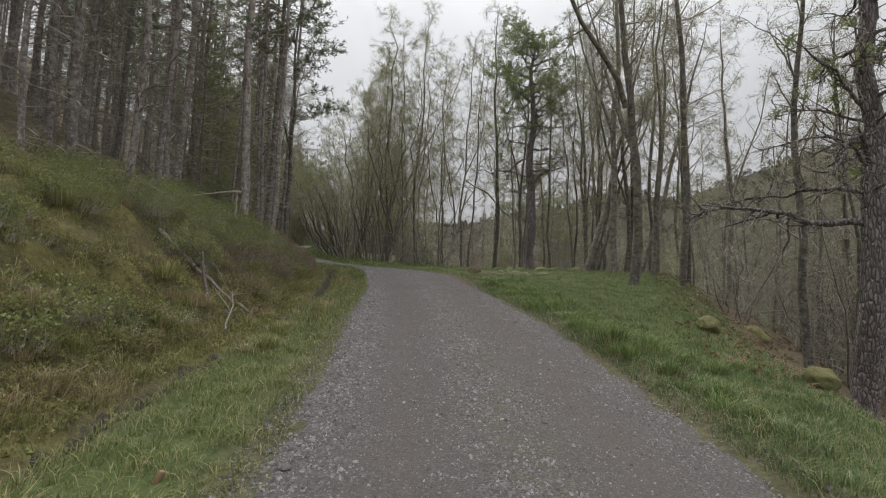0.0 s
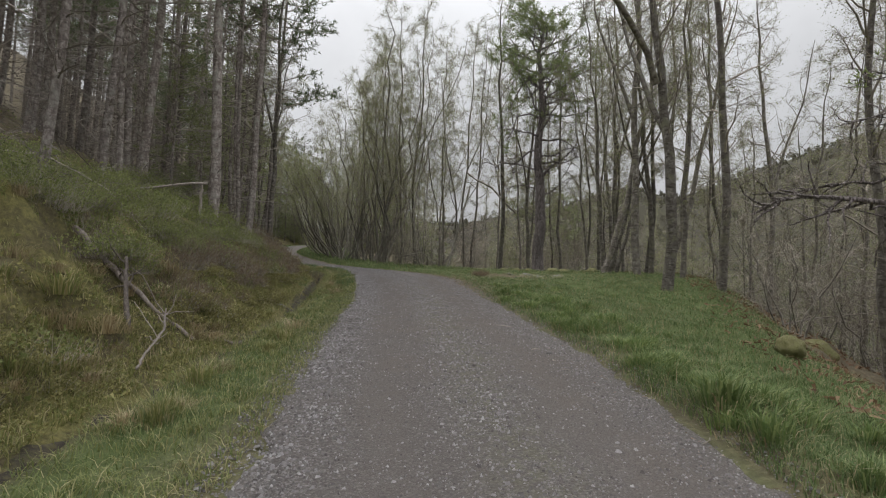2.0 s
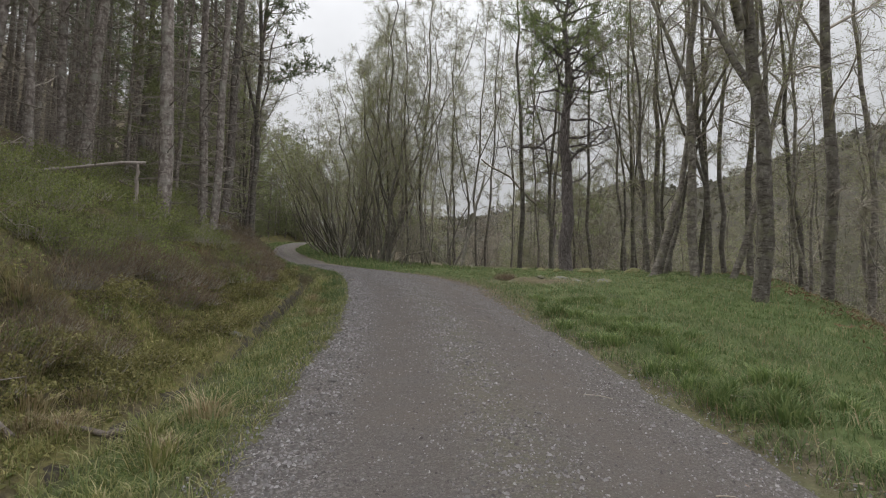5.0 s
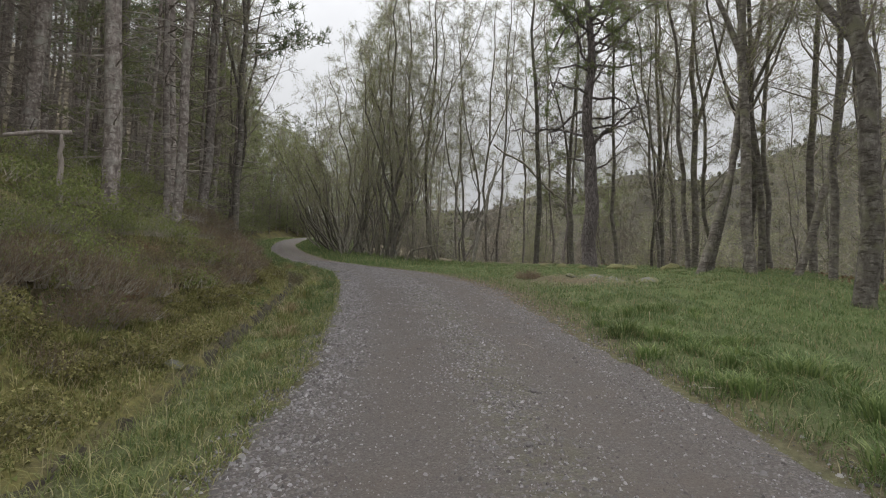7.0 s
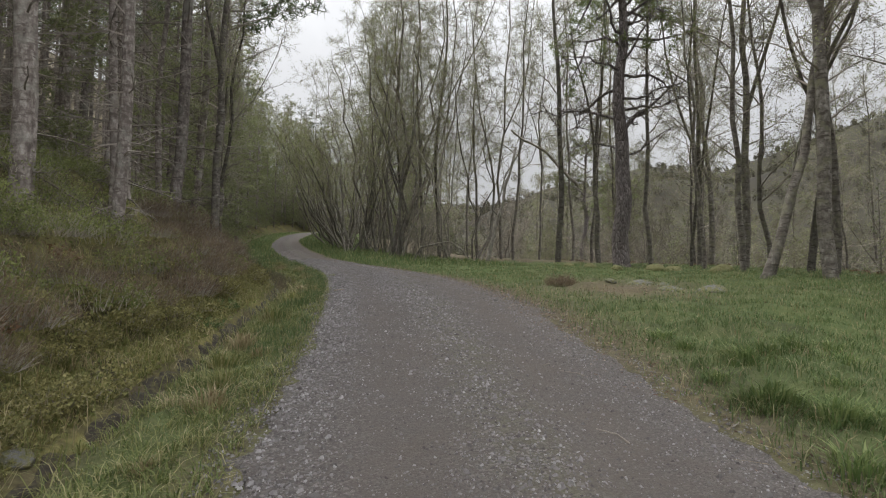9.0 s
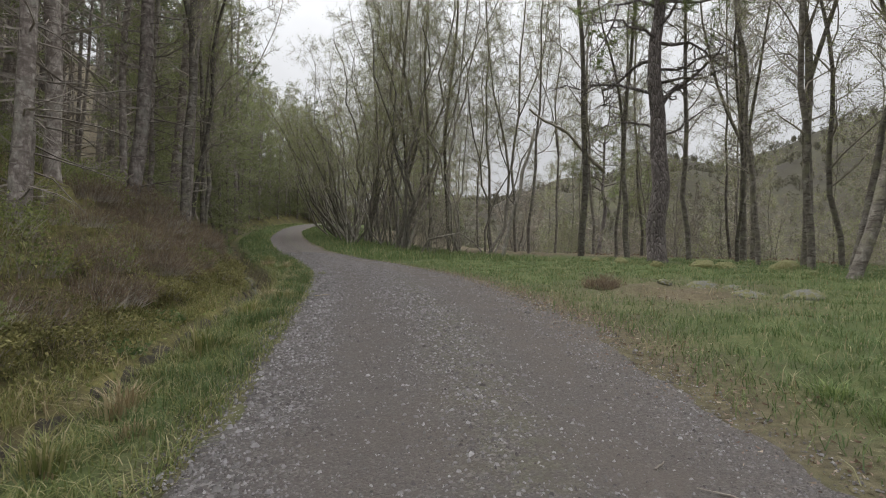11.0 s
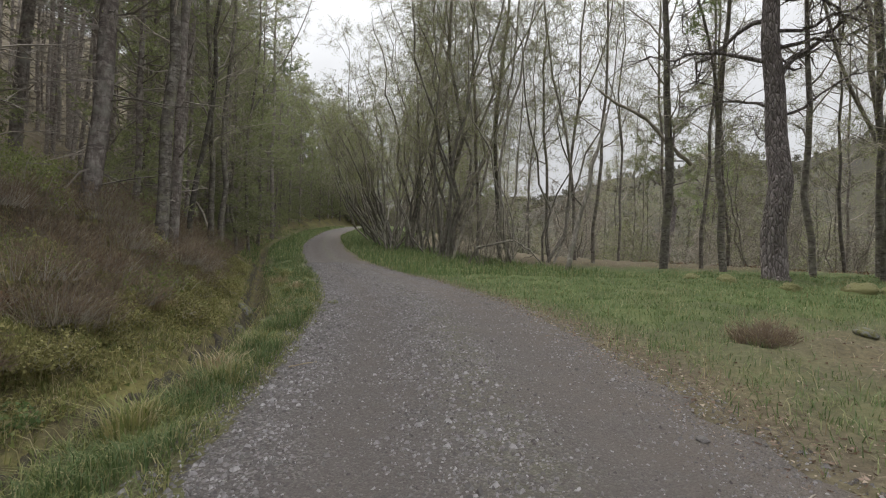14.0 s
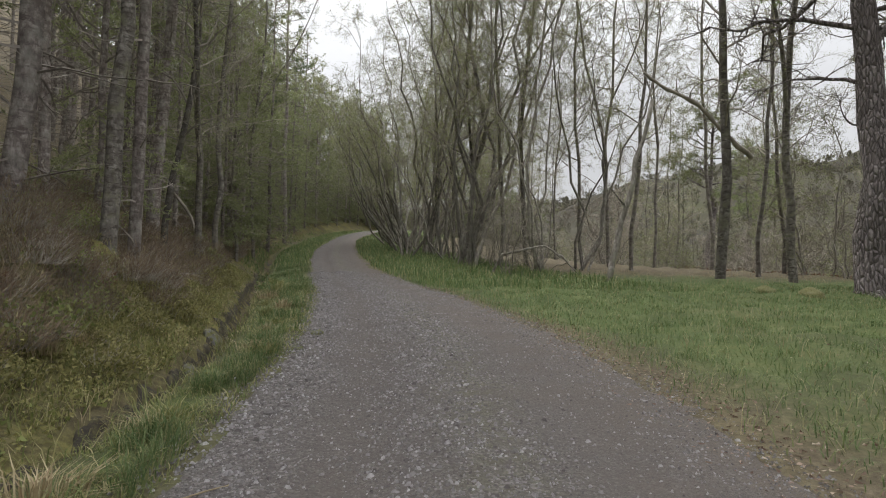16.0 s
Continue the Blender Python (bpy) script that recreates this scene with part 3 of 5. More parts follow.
def spread_copies(makers, spots, sink=.05):
    """Sets the variants out at the spots (x, y, turn, size): the first use keeps the original."""
    used = set()
    for k, (x, y, turn, size) in enumerate(spots):
        ob = makers[k % len(makers)]
        m = on_ground(x, y, turn, size, sink)
        if k % len(makers) not in used:
            used.add(k % len(makers))
            ob.matrix_world = m
        else:
            c = copy_thing(ob, m)
            c.matrix_basis = m

# ---- ground and road ----


def graded(lo, a, b, hi, fine, grow_by=1.12):
    """Coordinates that are fine from a to b and widen outwards."""
    mid = list(np.arange(a, b + fine * .5, fine))
    up, s = [mid[-1]], fine
    while up[-1] < hi:
        s *= grow_by
        up.append(up[-1] + s)
    dn, s = [mid[0]], fine
    while dn[-1] > lo:
        s *= grow_by
        dn.append(dn[-1] - s)
    return np.array(dn[:0:-1] + mid + up[1:])


def sheet(name, gx, gy, z, zone, material, label, category):
    g = Geo()
    ny, nx = gx.shape
    i = np.arange((ny - 1) * (nx - 1))
    r, c = i // (nx - 1), i % (nx - 1)
    a = r * nx + c
    g.add(np.stack((gx, gy, z), 2).reshape(-1, 3), quads=np.stack((a, a + 1, a + nx + 1, a + nx), 1))
    me = g.mesh(name, material, True)
    col = me.color_attributes.new("zone", "FLOAT_COLOR", "POINT")
    col.data.foreach_set("color", np.concatenate((zone.reshape(-1, 3), np.ones((gx.size, 1))), 1).astype(np.float32).ravel())
    return tagged(new(name, me), label, category, kind="structure")


gx, gy = np.meshgrid(graded(-420, -11, 12, 620, .17, 1.07), graded(-60, 0, 42, 900, .2, 1.06))
gz = height(gx, gy)
xl, xr, xd, xc = road_left(gy), road_right(gy), np.interp(gy, DITCH_Y, DITCH_X), np.interp(gy, CREST_Y, CREST_X)
on_road = (gx > xl + .12) & (gx < xr - .12) & (gy < 118)
gz = gz - .05 * on_road
grassy = np.where(gx > xr, 1 - step(gx - xc, -.5, 2.5), step(gx - xd, .1, .6))
bare = np.exp(-(((gx - 2.6) / 1.9) ** 2 + ((gy - 24.2) / 2.2) ** 2)) + .9 * np.exp(-((gx - xr - .15) / (.3 + .45 * step(gy, 15, 20) * (1 - step(gy, 27, 31)))) ** 2) + .8 * np.exp(-((gx - xl + .1) / .25) ** 2)
grassy = np.clip(grassy - bare - step(gx - xr, 4.5, 7.5) * step(gy, 37, 42), 0, 1)
mossy = np.where(gx < xd, 1 - step(xd - gx, 5, 9) * .75, 0.25)
faraway = np.maximum(step(gx - xc, 30, 80), step(gy, 110, 180))
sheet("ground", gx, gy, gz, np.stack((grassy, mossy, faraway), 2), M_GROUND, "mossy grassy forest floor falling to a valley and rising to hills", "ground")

rc, ry = np.meshgrid(np.linspace(-.02, 1.02, 56), np.concatenate((np.arange(-10, 45, .14), np.arange(45, 118, .6))))
edge_l = road_left(ry) + .1 * waves(ry * 0, ry, 1.7) + .05 * waves(ry * 0 + 4, ry, .6)
edge_r = road_right(ry) + .12 * waves(ry * 0 + 8, ry, 2.1) + .05 * waves(ry * 0 + 2, ry, .5)
rx = edge_l + (edge_r - edge_l) * rc
rz = height(np.clip(rx, road_left(ry) + .01, road_right(ry) - .01), ry) + .004 - .09 * (np.clip(-rc, 0, 1) + np.clip(rc - 1, 0, 1)) / .02
loose = np.clip(np.exp(-((rc - .06) / .13) ** 2) + np.exp(-((rc - .5) / .12) ** 2) * .8 + np.exp(-((rc - .93) / .12) ** 2) * .4, .12, 1)
muddy = np.exp(-((rc - .95) / .13) ** 2) * step(ry, 17, 21) + .3 * np.exp(-((rc - .26) / .09) ** 2) + .4 * np.exp(-((rc - .74) / .1) ** 2) + .35 * np.exp(-((rc - .5) / .3) ** 2) * step(ry, 8, 11) * (1 - step(ry, 16, 22))
weedy = .35 * np.exp(-((rc - .52) / .09) ** 2)
sheet("road", rx, ry, rz, np.stack((loose, muddy, weedy), 2), M_ROAD, "grey compacted gravel forest track with loose stones", "road")

GX, GY = gx[0], gy[:, 0]


def sheet_z(x, y):
    """The height of the ground sheet itself, between its corners."""
    i, j = np.clip(np.searchsorted(GX, x) - 1, 0, len(GX) - 2), np.clip(np.searchsorted(GY, y) - 1, 0, len(GY) - 2)
    a, b = (x - GX[i]) / (GX[i + 1] - GX[i]), (y - GY[j]) / (GY[j + 1] - GY[j])
    return (gz[j, i] * (1 - a) + gz[j, i + 1] * a) * (1 - b) + (gz[j + 1, i] * (1 - a) + gz[j + 1, i + 1] * a) * b


# a thin mud strip along the ditch, its dark colour standing in for shade
dy = np.arange(2, 60, .06)
da, db = np.meshgrid(np.linspace(-1, 1, 13), dy)
dwide = .19 + .06 * waves(db * 0, db, 1.9) + .045 * waves(db * 0 + 6, db, .55)
dx = np.interp(db, DITCH_Y, DITCH_X) - .1 + .05 * waves(db * 0 + 3, db, 1.1) + da * np.maximum(dwide, .05)
dz = sheet_z(dx, db) + .014 + .012 * waves(dx * 4, db, .35) - .05 * step(abs(da), .8, 1)
sheet("ditch_bed", dx, db, dz, np.zeros((*dx.shape, 3)), M_SHADED_MUD, "wet mud in a ditch bottom, coloured dark for the shade there", "ditch")

# ---- forest on the bank ----
PINES = [forest_pine(11, 20, .14, "tall grey-barked pine with bare dead snags"), forest_pine(12, 18, .1, "slim pine pole with dead side twigs", dead=70),
         forest_pine(13, 21, .175, "stout pine with flaking lichen-grey bark", .6), forest_pine(14, 17, .085, "thin suppressed pine with many dead twigs", .62, 75, 18),
         forest_pine(15, 19, .12, "straight pine with thin dead branches", .5)]
rng = np.random.RandomState(3)
spots = [(-9.4, 13.6, 10, 1.05), (-7.3, 12.5, 80, .9), (-7.4, 20.1, 200, 1.0), (-7.5, 22.4, 30, 1.0), (-8.0, 23.5, 300, 1.1), (-8.8, 26.9, 120, 1.15), (-10.3, 28.9, 250, 1.0),
         (-11.0, 32.6, 20, .95), (-12.3, 35.2, 140, .9), (-8.6, 16.2, 140, .95), (-6.7, 21.3, 70, .8), (-9.3, 18.2, 260, 1.0)]
for yy in np.arange(4, 92, 2.4):
    for k in range(16 if yy < 56 else 9):
        x = float(np.interp(yy, DITCH_Y, DITCH_X)) - 6.2 - 2.6 * k - .05 * k * k + rng.uniform(-1.2, 1.2)
        y = yy + rng.uniform(-1.2, 1.2)
        if rng.uniform() < (.1 if k < 6 else .4) + .42 * (yy > 32) or min((x - s[0]) ** 2 + (y - s[1]) ** 2 for s in spots) < 1.2 or yy < 9 and k > 6:
            continue
        spots.append((x, y, rng.uniform(0, 360), rng.uniform(.78, 1.12)))
for _ in range(34):
    spots.append((rng.uniform(-40, -19), rng.uniform(26, 62), rng.uniform(0, 360), rng.uniform(.85, 1.1)))
for _ in range(22):
    spots.append((rng.uniform(-44, -24), rng.uniform(92, 112), rng.uniform(0, 360), rng.uniform(.85, 1.1)))
spread_copies(PINES, spots, .22)
deep, needles = Geo(), Geo()
for _ in range(26):
    x, y, size = rng.uniform(-62, -28), rng.uniform(26, 80), rng.uniform(.8, 1.1)
    z = float(height(x, y))
    tall = 19 * size
    deep.tube(np.array([(x, y, z - .1), (x + rng.normal() * .2, y, z + tall * .5), (x + rng.normal() * .4, y, z + tall)]), (.15, .1, .02), 5)
    k = 60
    f = rng.uniform(.12, 1, k)
    w = np.stack((rng.normal(size=k), rng.normal(size=k), rng.normal(size=k) * .25), 1)
    w /= np.linalg.norm(w, axis=1)[:, None]
    base = np.stack((np.full(k, x), np.full(k, y), z + tall * f), 1)
    ln = rng.uniform(.8, 2.0, k) * (1.25 - .7 * f)
    deep.spikes(base, w, ln, .03, rng)
    m = 420
    j = rng.randint(0, k, m)
    at = base[j] + w[j] * (ln[j] * rng.uniform(.3, 1.05, m))[:, None] + rng.normal(size=(m, 3)) * .16
    way = w[j] * .5 + rng.normal(size=(m, 3)) * .8
    needles.spikes(at[f[j] > .4], (way / np.linalg.norm(way, axis=1)[:, None])[f[j] > .4], .3, .05, rng)
solo("deep_pine_wood", deep, M_PINE_BARK, Matrix.Identity(4), "grey poles deep inside the pine plantation", "woodland", kind="stuff")
solo("deep_pine_needles", needles, M_NEEDLE, Matrix.Identity(4), "dull green needles deep inside the pine plantation", "woodland", kind="stuff")

SLENDER_PINE = forest_pine(21, 20, .11, "lone slender pine with layered one-sided branches", .4, 30, 46, (.02, 0), 0.0, 2.6, on_ground(-8.7, 29.2), group="lone pines", side_n=3.2)
LARCHES = [forest_pine(31, 14, .1, "young larch greening along its branches", .3, 24, 40, reach=2.0, low_green=30, group="young larches by the track", name="larch_tree", category="larch tree"),
           forest_pine(32, 11, .08, "small larch with fresh green needles", .25, 16, 36, reach=1.8, low_green=26, group="young larches by the track", name="larch_tree", category="larch tree")]
spots = []
for yy in np.arange(39, 92, 2.6):
    for k in range(2):
        spots.append((float(np.interp(yy, DITCH_Y, DITCH_X)) - 2.2 - 2.2 * k + rng.uniform(-.8, .8), yy + rng.uniform(-1, 1), rng.uniform(0, 360), rng.uniform(.7, 1.25)))
for yy in np.arange(58, 90, 1.9):
    spots.append((float(np.interp(yy, DITCH_Y, DITCH_X)) - rng.uniform(1.5, 7), yy + rng.uniform(-1, 1), rng.uniform(0, 360), rng.uniform(1.15, 1.5)))
for _ in range(30):
    spots.append((rng.uniform(-34, -4), rng.uniform(93, 102), rng.uniform(0, 360), rng.uniform(1.0, 1.5)))
for _ in range(24):
    spots.append((rng.uniform(-62, 2), rng.uniform(100, 128), rng.uniform(0, 360), rng.uniform(.9, 1.45)))
for _ in range(14):
    spots.append((rng.uniform(-40, -27), rng.uniform(84, 93), rng.uniform(0, 360), rng.uniform(.8, 1.3)))
spots = [s for s in spots if not float(road_left(s[1])) - 1.5 < s[0] < float(road_right(s[1])) + 1.5]
for x, y, size in ((-10.4, 30.2, .85), (-12.6, 33.4, .95), (-13.8, 36.0, 1.1), (-14.2, 39.6, 1.0), (-15.6, 44.6, 1.0), (-18.0, 46.8, 1.25), (-17.6, 51.0, 1.2), (-11.2, 24.8, .8), (-13.6, 28.8, 1.0)):
    spots.append((x, y, 57 * x, size))
spread_copies(LARCHES, spots, .15)

# ---- birches and alders of the valley edge ----
BIRCHES = [birch(41, 17, .14, "slender grey birch in early leaf"), birch(42, 18, .16, "tall birch with dark blotched bark", fork=.4),
           birch(43, 15, .1, "thin leaning birch with fine twigs", lean=(.07, .03)), birch(44, 18, .12, "straight birch with hanging twigs"),
           birch(45, 13, .08, "young birch pole with scattered leaves", start=.2), birch(46, 16, .13, "lichen-spotted birch leaning at its foot", lean=(-.06, .06), fork=.3)]
spots = [(9.0, 20.6, 0, 1.1), (8.1, 25.8, 40, 1.1), (7.6, 29, 190, .95), (9.8, 29.4, 70, 1.0), (8.8, 29.7, 300, 1.0), (10.8, 38.4, 10, 1.1), (3.6, 38.0, 10, 1.1), (2.1, 44.4, 210, 1.0),
         (1.7, 48.5, 10, 1.0), (.1, 43.5, 100, 1.0), (6.1, 42, 200, .9), (5.4, 37.5, 130, .8), (11.3, 25.2, 77, 1.0), (12.2, 32, 160, 1.05), (10.2, 23.2, 250, .9), (9.3, 27.5, 20, .95), (10.4, 26.6, 140, .9),
         (8.9, 31.5, 200, .9), (7.4, 31.2, 170, .75), (6.9, 35, 280, .85), (8.2, 34.2, 30, .9), (9.5, 36.5, 100, 1.0), (9.2, 24.0, 90, .8),
         (-8.0, 27.8, 50, .8), (-9.6, 31.2, 10, .8), (-11.8, 36.6, 200, .85), (-13.2, 40.2, 310, .9), (-14.6, 44, 100, .85), (-10.6, 33.8, 130, .75)]
for _ in range(8):
    x, y = rng.uniform(10, 21), rng.uniform(14, 27)
    if x > float(np.interp(y, CREST_Y, CREST_X)) + 1 and min((x - s[0]) ** 2 + (y - s[1]) ** 2 for s in spots) > 2:
        spots.append((x, y, rng.uniform(0, 360), rng.uniform(.7, 1.05)))
for _ in range(700):
    if len(spots) > 122:
        break
    x, y = rng.uniform(-12, 45), rng.uniform(12, 95)
    if -5 < x < 12 and y > 48 and rng.uniform() < .65:
        continue
    e = float(np.interp(y, CREST_Y, CREST_X))
    if x < e + (1.5 if y < 40 else -2) or x < float(road_right(y)) + 5 or rng.uniform() < (x - e) / 55 or min((x - s[0]) ** 2 + (y - s[1]) ** 2 for s in spots) < 4.5:
        continue
    spots.append((x, y, rng.uniform(0, 360), rng.uniform(.75, 1.1)))
spread_copies(BIRCHES, [s for s in spots if s[1] < 42], .2)
SLIM = [birch(47, 19, .09, "slim tall birch hazed with new leaves", leaf_n=6, n_main=30, reach=3.0), birch(48, 21, .1, "tall forked birch hazed with new leaves", fork=.45, leaf_n=6, n_main=26, reach=2.8),
        birch(49, 18, .08, "thin birch with feathery leafing twigs", leaf_n=6, n_main=30, reach=2.8, lean=(.03, 0))]
spread_copies(SLIM, [s for s in spots if s[1] >= 42] + [(-3.2, 43, 10, 1.05), (-2.2, 44.5, 80, 1.05), (-4.6, 45, 160, 1.0), (-5.4, 49, 300, 1.0), (-6.6, 52.5, 15, 1.0), (-8.4, 57, 100, 1.0)])

LIMB_BIRCH = birch(51, 17, .19, "forked birch with one long arching limb", on_ground(6.9, 19.8), (-.04, 0), fork=.35, group="forked birches")

LEANERS = [birch(52, 13, .13, "dark birch leaning out over the slope", lean=(.24, .02), start=.4, bow=.9, n_main=11, group="leaning birches"), birch(53, 12, .1, "crooked dark birch leaning outwards", lean=(.32, -.03), start=.4, bow=.9, n_main=10, group="leaning birches")]
spread_copies(LEANERS, [(6.8, 26.3, 0, 1.0), (7.2, 26.8, 8, 1.0), (9.1, 25.3, -10, .95), (7.9, 28.0, 12, .9)])

ALDERS = [coppice(61, 18, "many-stemmed alder with dense upright twigs", stems=5, splay=.15, radius=.09, n_main=15, start=.34, reach=3.2), coppice(62, 14, "alder stool of crooked grey stems", stems=6, splay=.36, radius=.07, n_main=10, start=.34, reach=2.9, bow=.85),
          coppice(63, 19, "tall cluster of birch-like alder stems", stems=4, splay=.12, radius=.1, n_main=17, start=.32, reach=3.2)]
spread_copies(ALDERS, [(-4.2, 42.2, 0, .95), (-5.6, 46, 100, 1.0), (-1.6, 40.4, 220, .75), (-7.5, 50, 30, .95), (-9.0, 55.5, 140, 1.0), (-.1, 42.0, 10, .85), (-10.9, 61, 20, .95),
                           (-6.2, 57, 250, 1.0), (-13.2, 71, 50, .9), (-13.4, 80, 140, .85), (-8.3, 47.6, 200, .95)])
TALL_ALDER = coppice(64, 20.5, "tall pointed clump of grey alder stems hazed green", on_ground(-4.7, 43.4), 4, .08, (0, 0), 10, 3.4, .12, 22, .32)
copy_thing(TALL_ALDER, on_ground(-6.8, 49.0, 130, .88))
ARCHED = coppice(71, 12.5, "alders arching low over the track edge", on_ground(-10.1, 55.4), 6, .3, (-.36, -.08), 11, 3.1, .11, 12, .38, group="arching alders", bow=.74)
for x, y, turn, size in ((-13.6, 64.6, 12, .95), (-8.7, 51.0, -25, .85), (-11.9, 60.0, 30, 1.0), (-15.2, 72.5, 5, .95)):
    copy_thing(ARCHED, on_ground(x, y, turn, size))

SHRUBS = [coppice(81, 5, "bare grey thicket of crooked hazel stems", None, 6, .4, (0, 0), 0, 1.4, .035, 6, .15, "hazel_shrub", "shrub", "bare shrubs on the slope"),
          coppice(82, 6.5, "pale bare scrub birch with tangled twigs", None, 5, .25, (0, 0), 1, 1.7, .045, 7, .15, "hazel_shrub", "shrub", "bare shrubs on the slope")]
spots = []
for _ in range(400):
    if len(spots) > 40:
        break
    x, y = rng.uniform(-6, 34), rng.uniform(10, 70)
    e = float(np.interp(y, CREST_Y, CREST_X))
    if x < e + (2 if y < 40 else -1) or x < float(road_right(y)) + 6 or x > e + 18:
        continue
    spots.append((x, y, rng.uniform(0, 360), rng.uniform(.7, 1.2)))
for y in np.arange(38.2, 62, 2.3):
    spots.append((float(road_right(y)) + rng.uniform(4, 10), float(y), rng.uniform(0, 360), rng.uniform(.35, .6)))
spread_copies(SHRUBS, spots, .15)
SCRUB = [coppice(83, 6, "young birch scrub coming into leaf", None, 4, .2, (0, 0), 6, 1.6, .035, 9, .12, "birch_scrub", "shrub", "leafing scrub below the edge"),
         coppice(84, 7.5, "slim leafing birch saplings in a clump", None, 3, .12, (0, 0), 6, 1.6, .04, 12, .15, "birch_scrub", "shrub", "leafing scrub below the edge")]
spots = [(rng.uniform(-34, -12), rng.uniform(91, 99), rng.uniform(0, 360), rng.uniform(.8, 1.2)) for _ in range(16)]
for yy in np.arange(40, 88, 3.4):
    spots.append((float(np.interp(yy, DITCH_Y, DITCH_X)) - rng.uniform(2.2, 4.5), yy, rng.uniform(0, 360), rng.uniform(.6, 1.0)))
for _ in range(600):
    if len(spots) > 72:
        break
    x, y = rng.uniform(-4, 40), rng.uniform(34, 85)
    e = float(np.interp(y, CREST_Y, CREST_X))
    if x < e + .5 or x < float(road_right(y)) + 9 or x > e + 26:
        continue
    spots.append((x, y, rng.uniform(0, 360), rng.uniform(.8, 1.3)))
spread_copies(SCRUB, spots, .15)

# ---- old pines with heavy limbs ----


def old_pine(name_label, m, seed, tall, radius, lean, limbs, crown_from, crown_n, crown_reach, bark=M_OLD_BARK, needles=M_OLD_NEEDLE):
    """An open-grown pine: furrowed trunk, crooked bare limbs, dark crown."""
    rng = np.random.RandomState(seed)
    root = thing("old_pine_tree", m, name_label, "pine tree", "old open-grown pines")
    pts, rad = stem(tall, radius, rng, lean, .13, 12, 1.25)
    rad = np.maximum(rad, .05)
    g = Geo()
    g.tube(pts, rad, 14)
    part("trunk", g, bark, root, smooth=True)
    nd, tw = Geo(), Geo()
    for t, az, ln, rise, r, green in limbs:
        p, d = along(pts, t)
        b = bough(p, (math.cos(az), math.sin(az), rise), ln, rng, 9, .3, .02)
        lg = Geo()
        lg.tube(b, np.linspace(r, r * .22, 10), 7)
        for _ in range(int(4 + ln * 3.5)):
            q, e = along(b, rng.uniform(.2, 1))
            c = bough(q, e * .6 + rng.normal(size=3) * .7, ln * rng.uniform(.15, .42), rng, 5, .38, .02)
            lg.tube(c, np.linspace(r * .35, .006, 6), 4)
            fine_twigs(tw, c, rng, 7, .4, .012)
            if green and rng.uniform() < green:
                needle_tufts(nd, c, rng, 14, .15, 6)
        part("limb", lg, bark, root, "crooked bare limb", smooth=True)
    for i in range(crown_n):
        t = crown_from + (1 - crown_from) * (i + rng.uniform(0, 1)) / crown_n
        p, d = along(pts, t)
        ln = crown_reach * (1.15 - .65 * ((t - crown_from) / (1 - crown_from)) ** 1.5) * rng.uniform(.6, 1.15)
        b = bough(p, side_way(rng, rng.uniform(-.05, .4)), ln, rng, 6, .24, .05)
        lg = Geo()
        lg.tube(b, np.linspace(.06, .012, 7), 5)
        for _ in range(int(5.5 * ln)):
            q, e = along(b, rng.uniform(.35, 1))
            c = bough(q, e * .5 + rng.normal(size=3) * (.7, .7, .45), rng.uniform(.4, 1.1), rng, 3, .25, .08)
            tw.tube(c, (.014, .01, .007, .004), 3)
            needle_tufts(nd, c, rng, 13, .16, 6, .02)
        part("limb", lg, bark, root)
    part("twig_spray", tw, M_TWIG, root, kind="stuff")
    part("crown", nd, needles, root, "green needles in flat clumps", kind="stuff")
    return root


PI = math.pi
old_pine("old pine with furrowed trunk and crooked bare limbs", on_ground(5.3, 33.6), 91, 15.2, .33, (-.02, 0), [
    (.34, 0.1, 2.2, .05, .05, 0), (.40, .6, 3.4, .9, .1, 0), (.36, PI - .2, 2.6, -.05, .05, 0), (.43, PI + .3, 3.8, .05, .065, 0), (.45, -.5, 2.9, .1, .06, 0), (.48, .2, 3.4, .05, .055, .1),
    (.5, PI - .4, 4.0, .1, .07, .05), (.53, .3, 3.4, .15, .07, .15), (.55, PI + .8, 3.3, .1, .06, .15), (.57, -1.2, 3.0, .15, .06, .2), (.3, 2.4, 1.2, -.3, .03, 0),
    (.47, 1.7, 2.6, .15, .05, .1), (.6, .9, 3.4, .2, .07, .4), (.61, PI - .1, 3.6, .12, .06, .4), (.64, PI + .4, 3.2, .2, .06, .5), (.63, -.2, 3.2, .1, .06, .5)], .66, 40, 3.7)
old_pine("old half-dead pine with whorls of bare upswept branches", on_ground(9.9, 13.0), 92, 16, .3, (-.03, .02), [
    (t, a, ln, r, .05, .12) for t, a, ln, r in zip(np.linspace(.34, .87, 34), np.arange(34) * 2.4, 1.4 + 2.1 * (1 + np.sin(np.arange(34) * 1.7)) / 2, .15 + .3 * np.linspace(0, 1, 34))]
    + [(.33, PI - .1, 4.2, -.05, .09, 0), (.4, PI + .2, 3.6, .2, .07, 0), (.37, PI - .5, 3.4, .1, .06, 0)], .88, 8, 1.6)
old_pine("green pine standing beyond the birches", on_ground(8.7, 59), 93, 17, .22, (.02, 0), [(.5, 1.0, 2, .2, .05, .3), (.55, 4.0, 2.2, .2, .05, .4)], .6, 24, 3.2, M_OLD_BARK, M_SPRUCE)
old_pine("dark rounded pine in the valley wood", on_ground(13.7, 63), 94, 16, .22, (0, 0), [(.55, 2.0, 2, .2, .05, .4)], .66, 22, 2.9)

# the long limb that arches from the forked birch
limb_rng = np.random.RandomState(7)
limb, limb_tw, limb_leaf = Geo(), Geo(), []
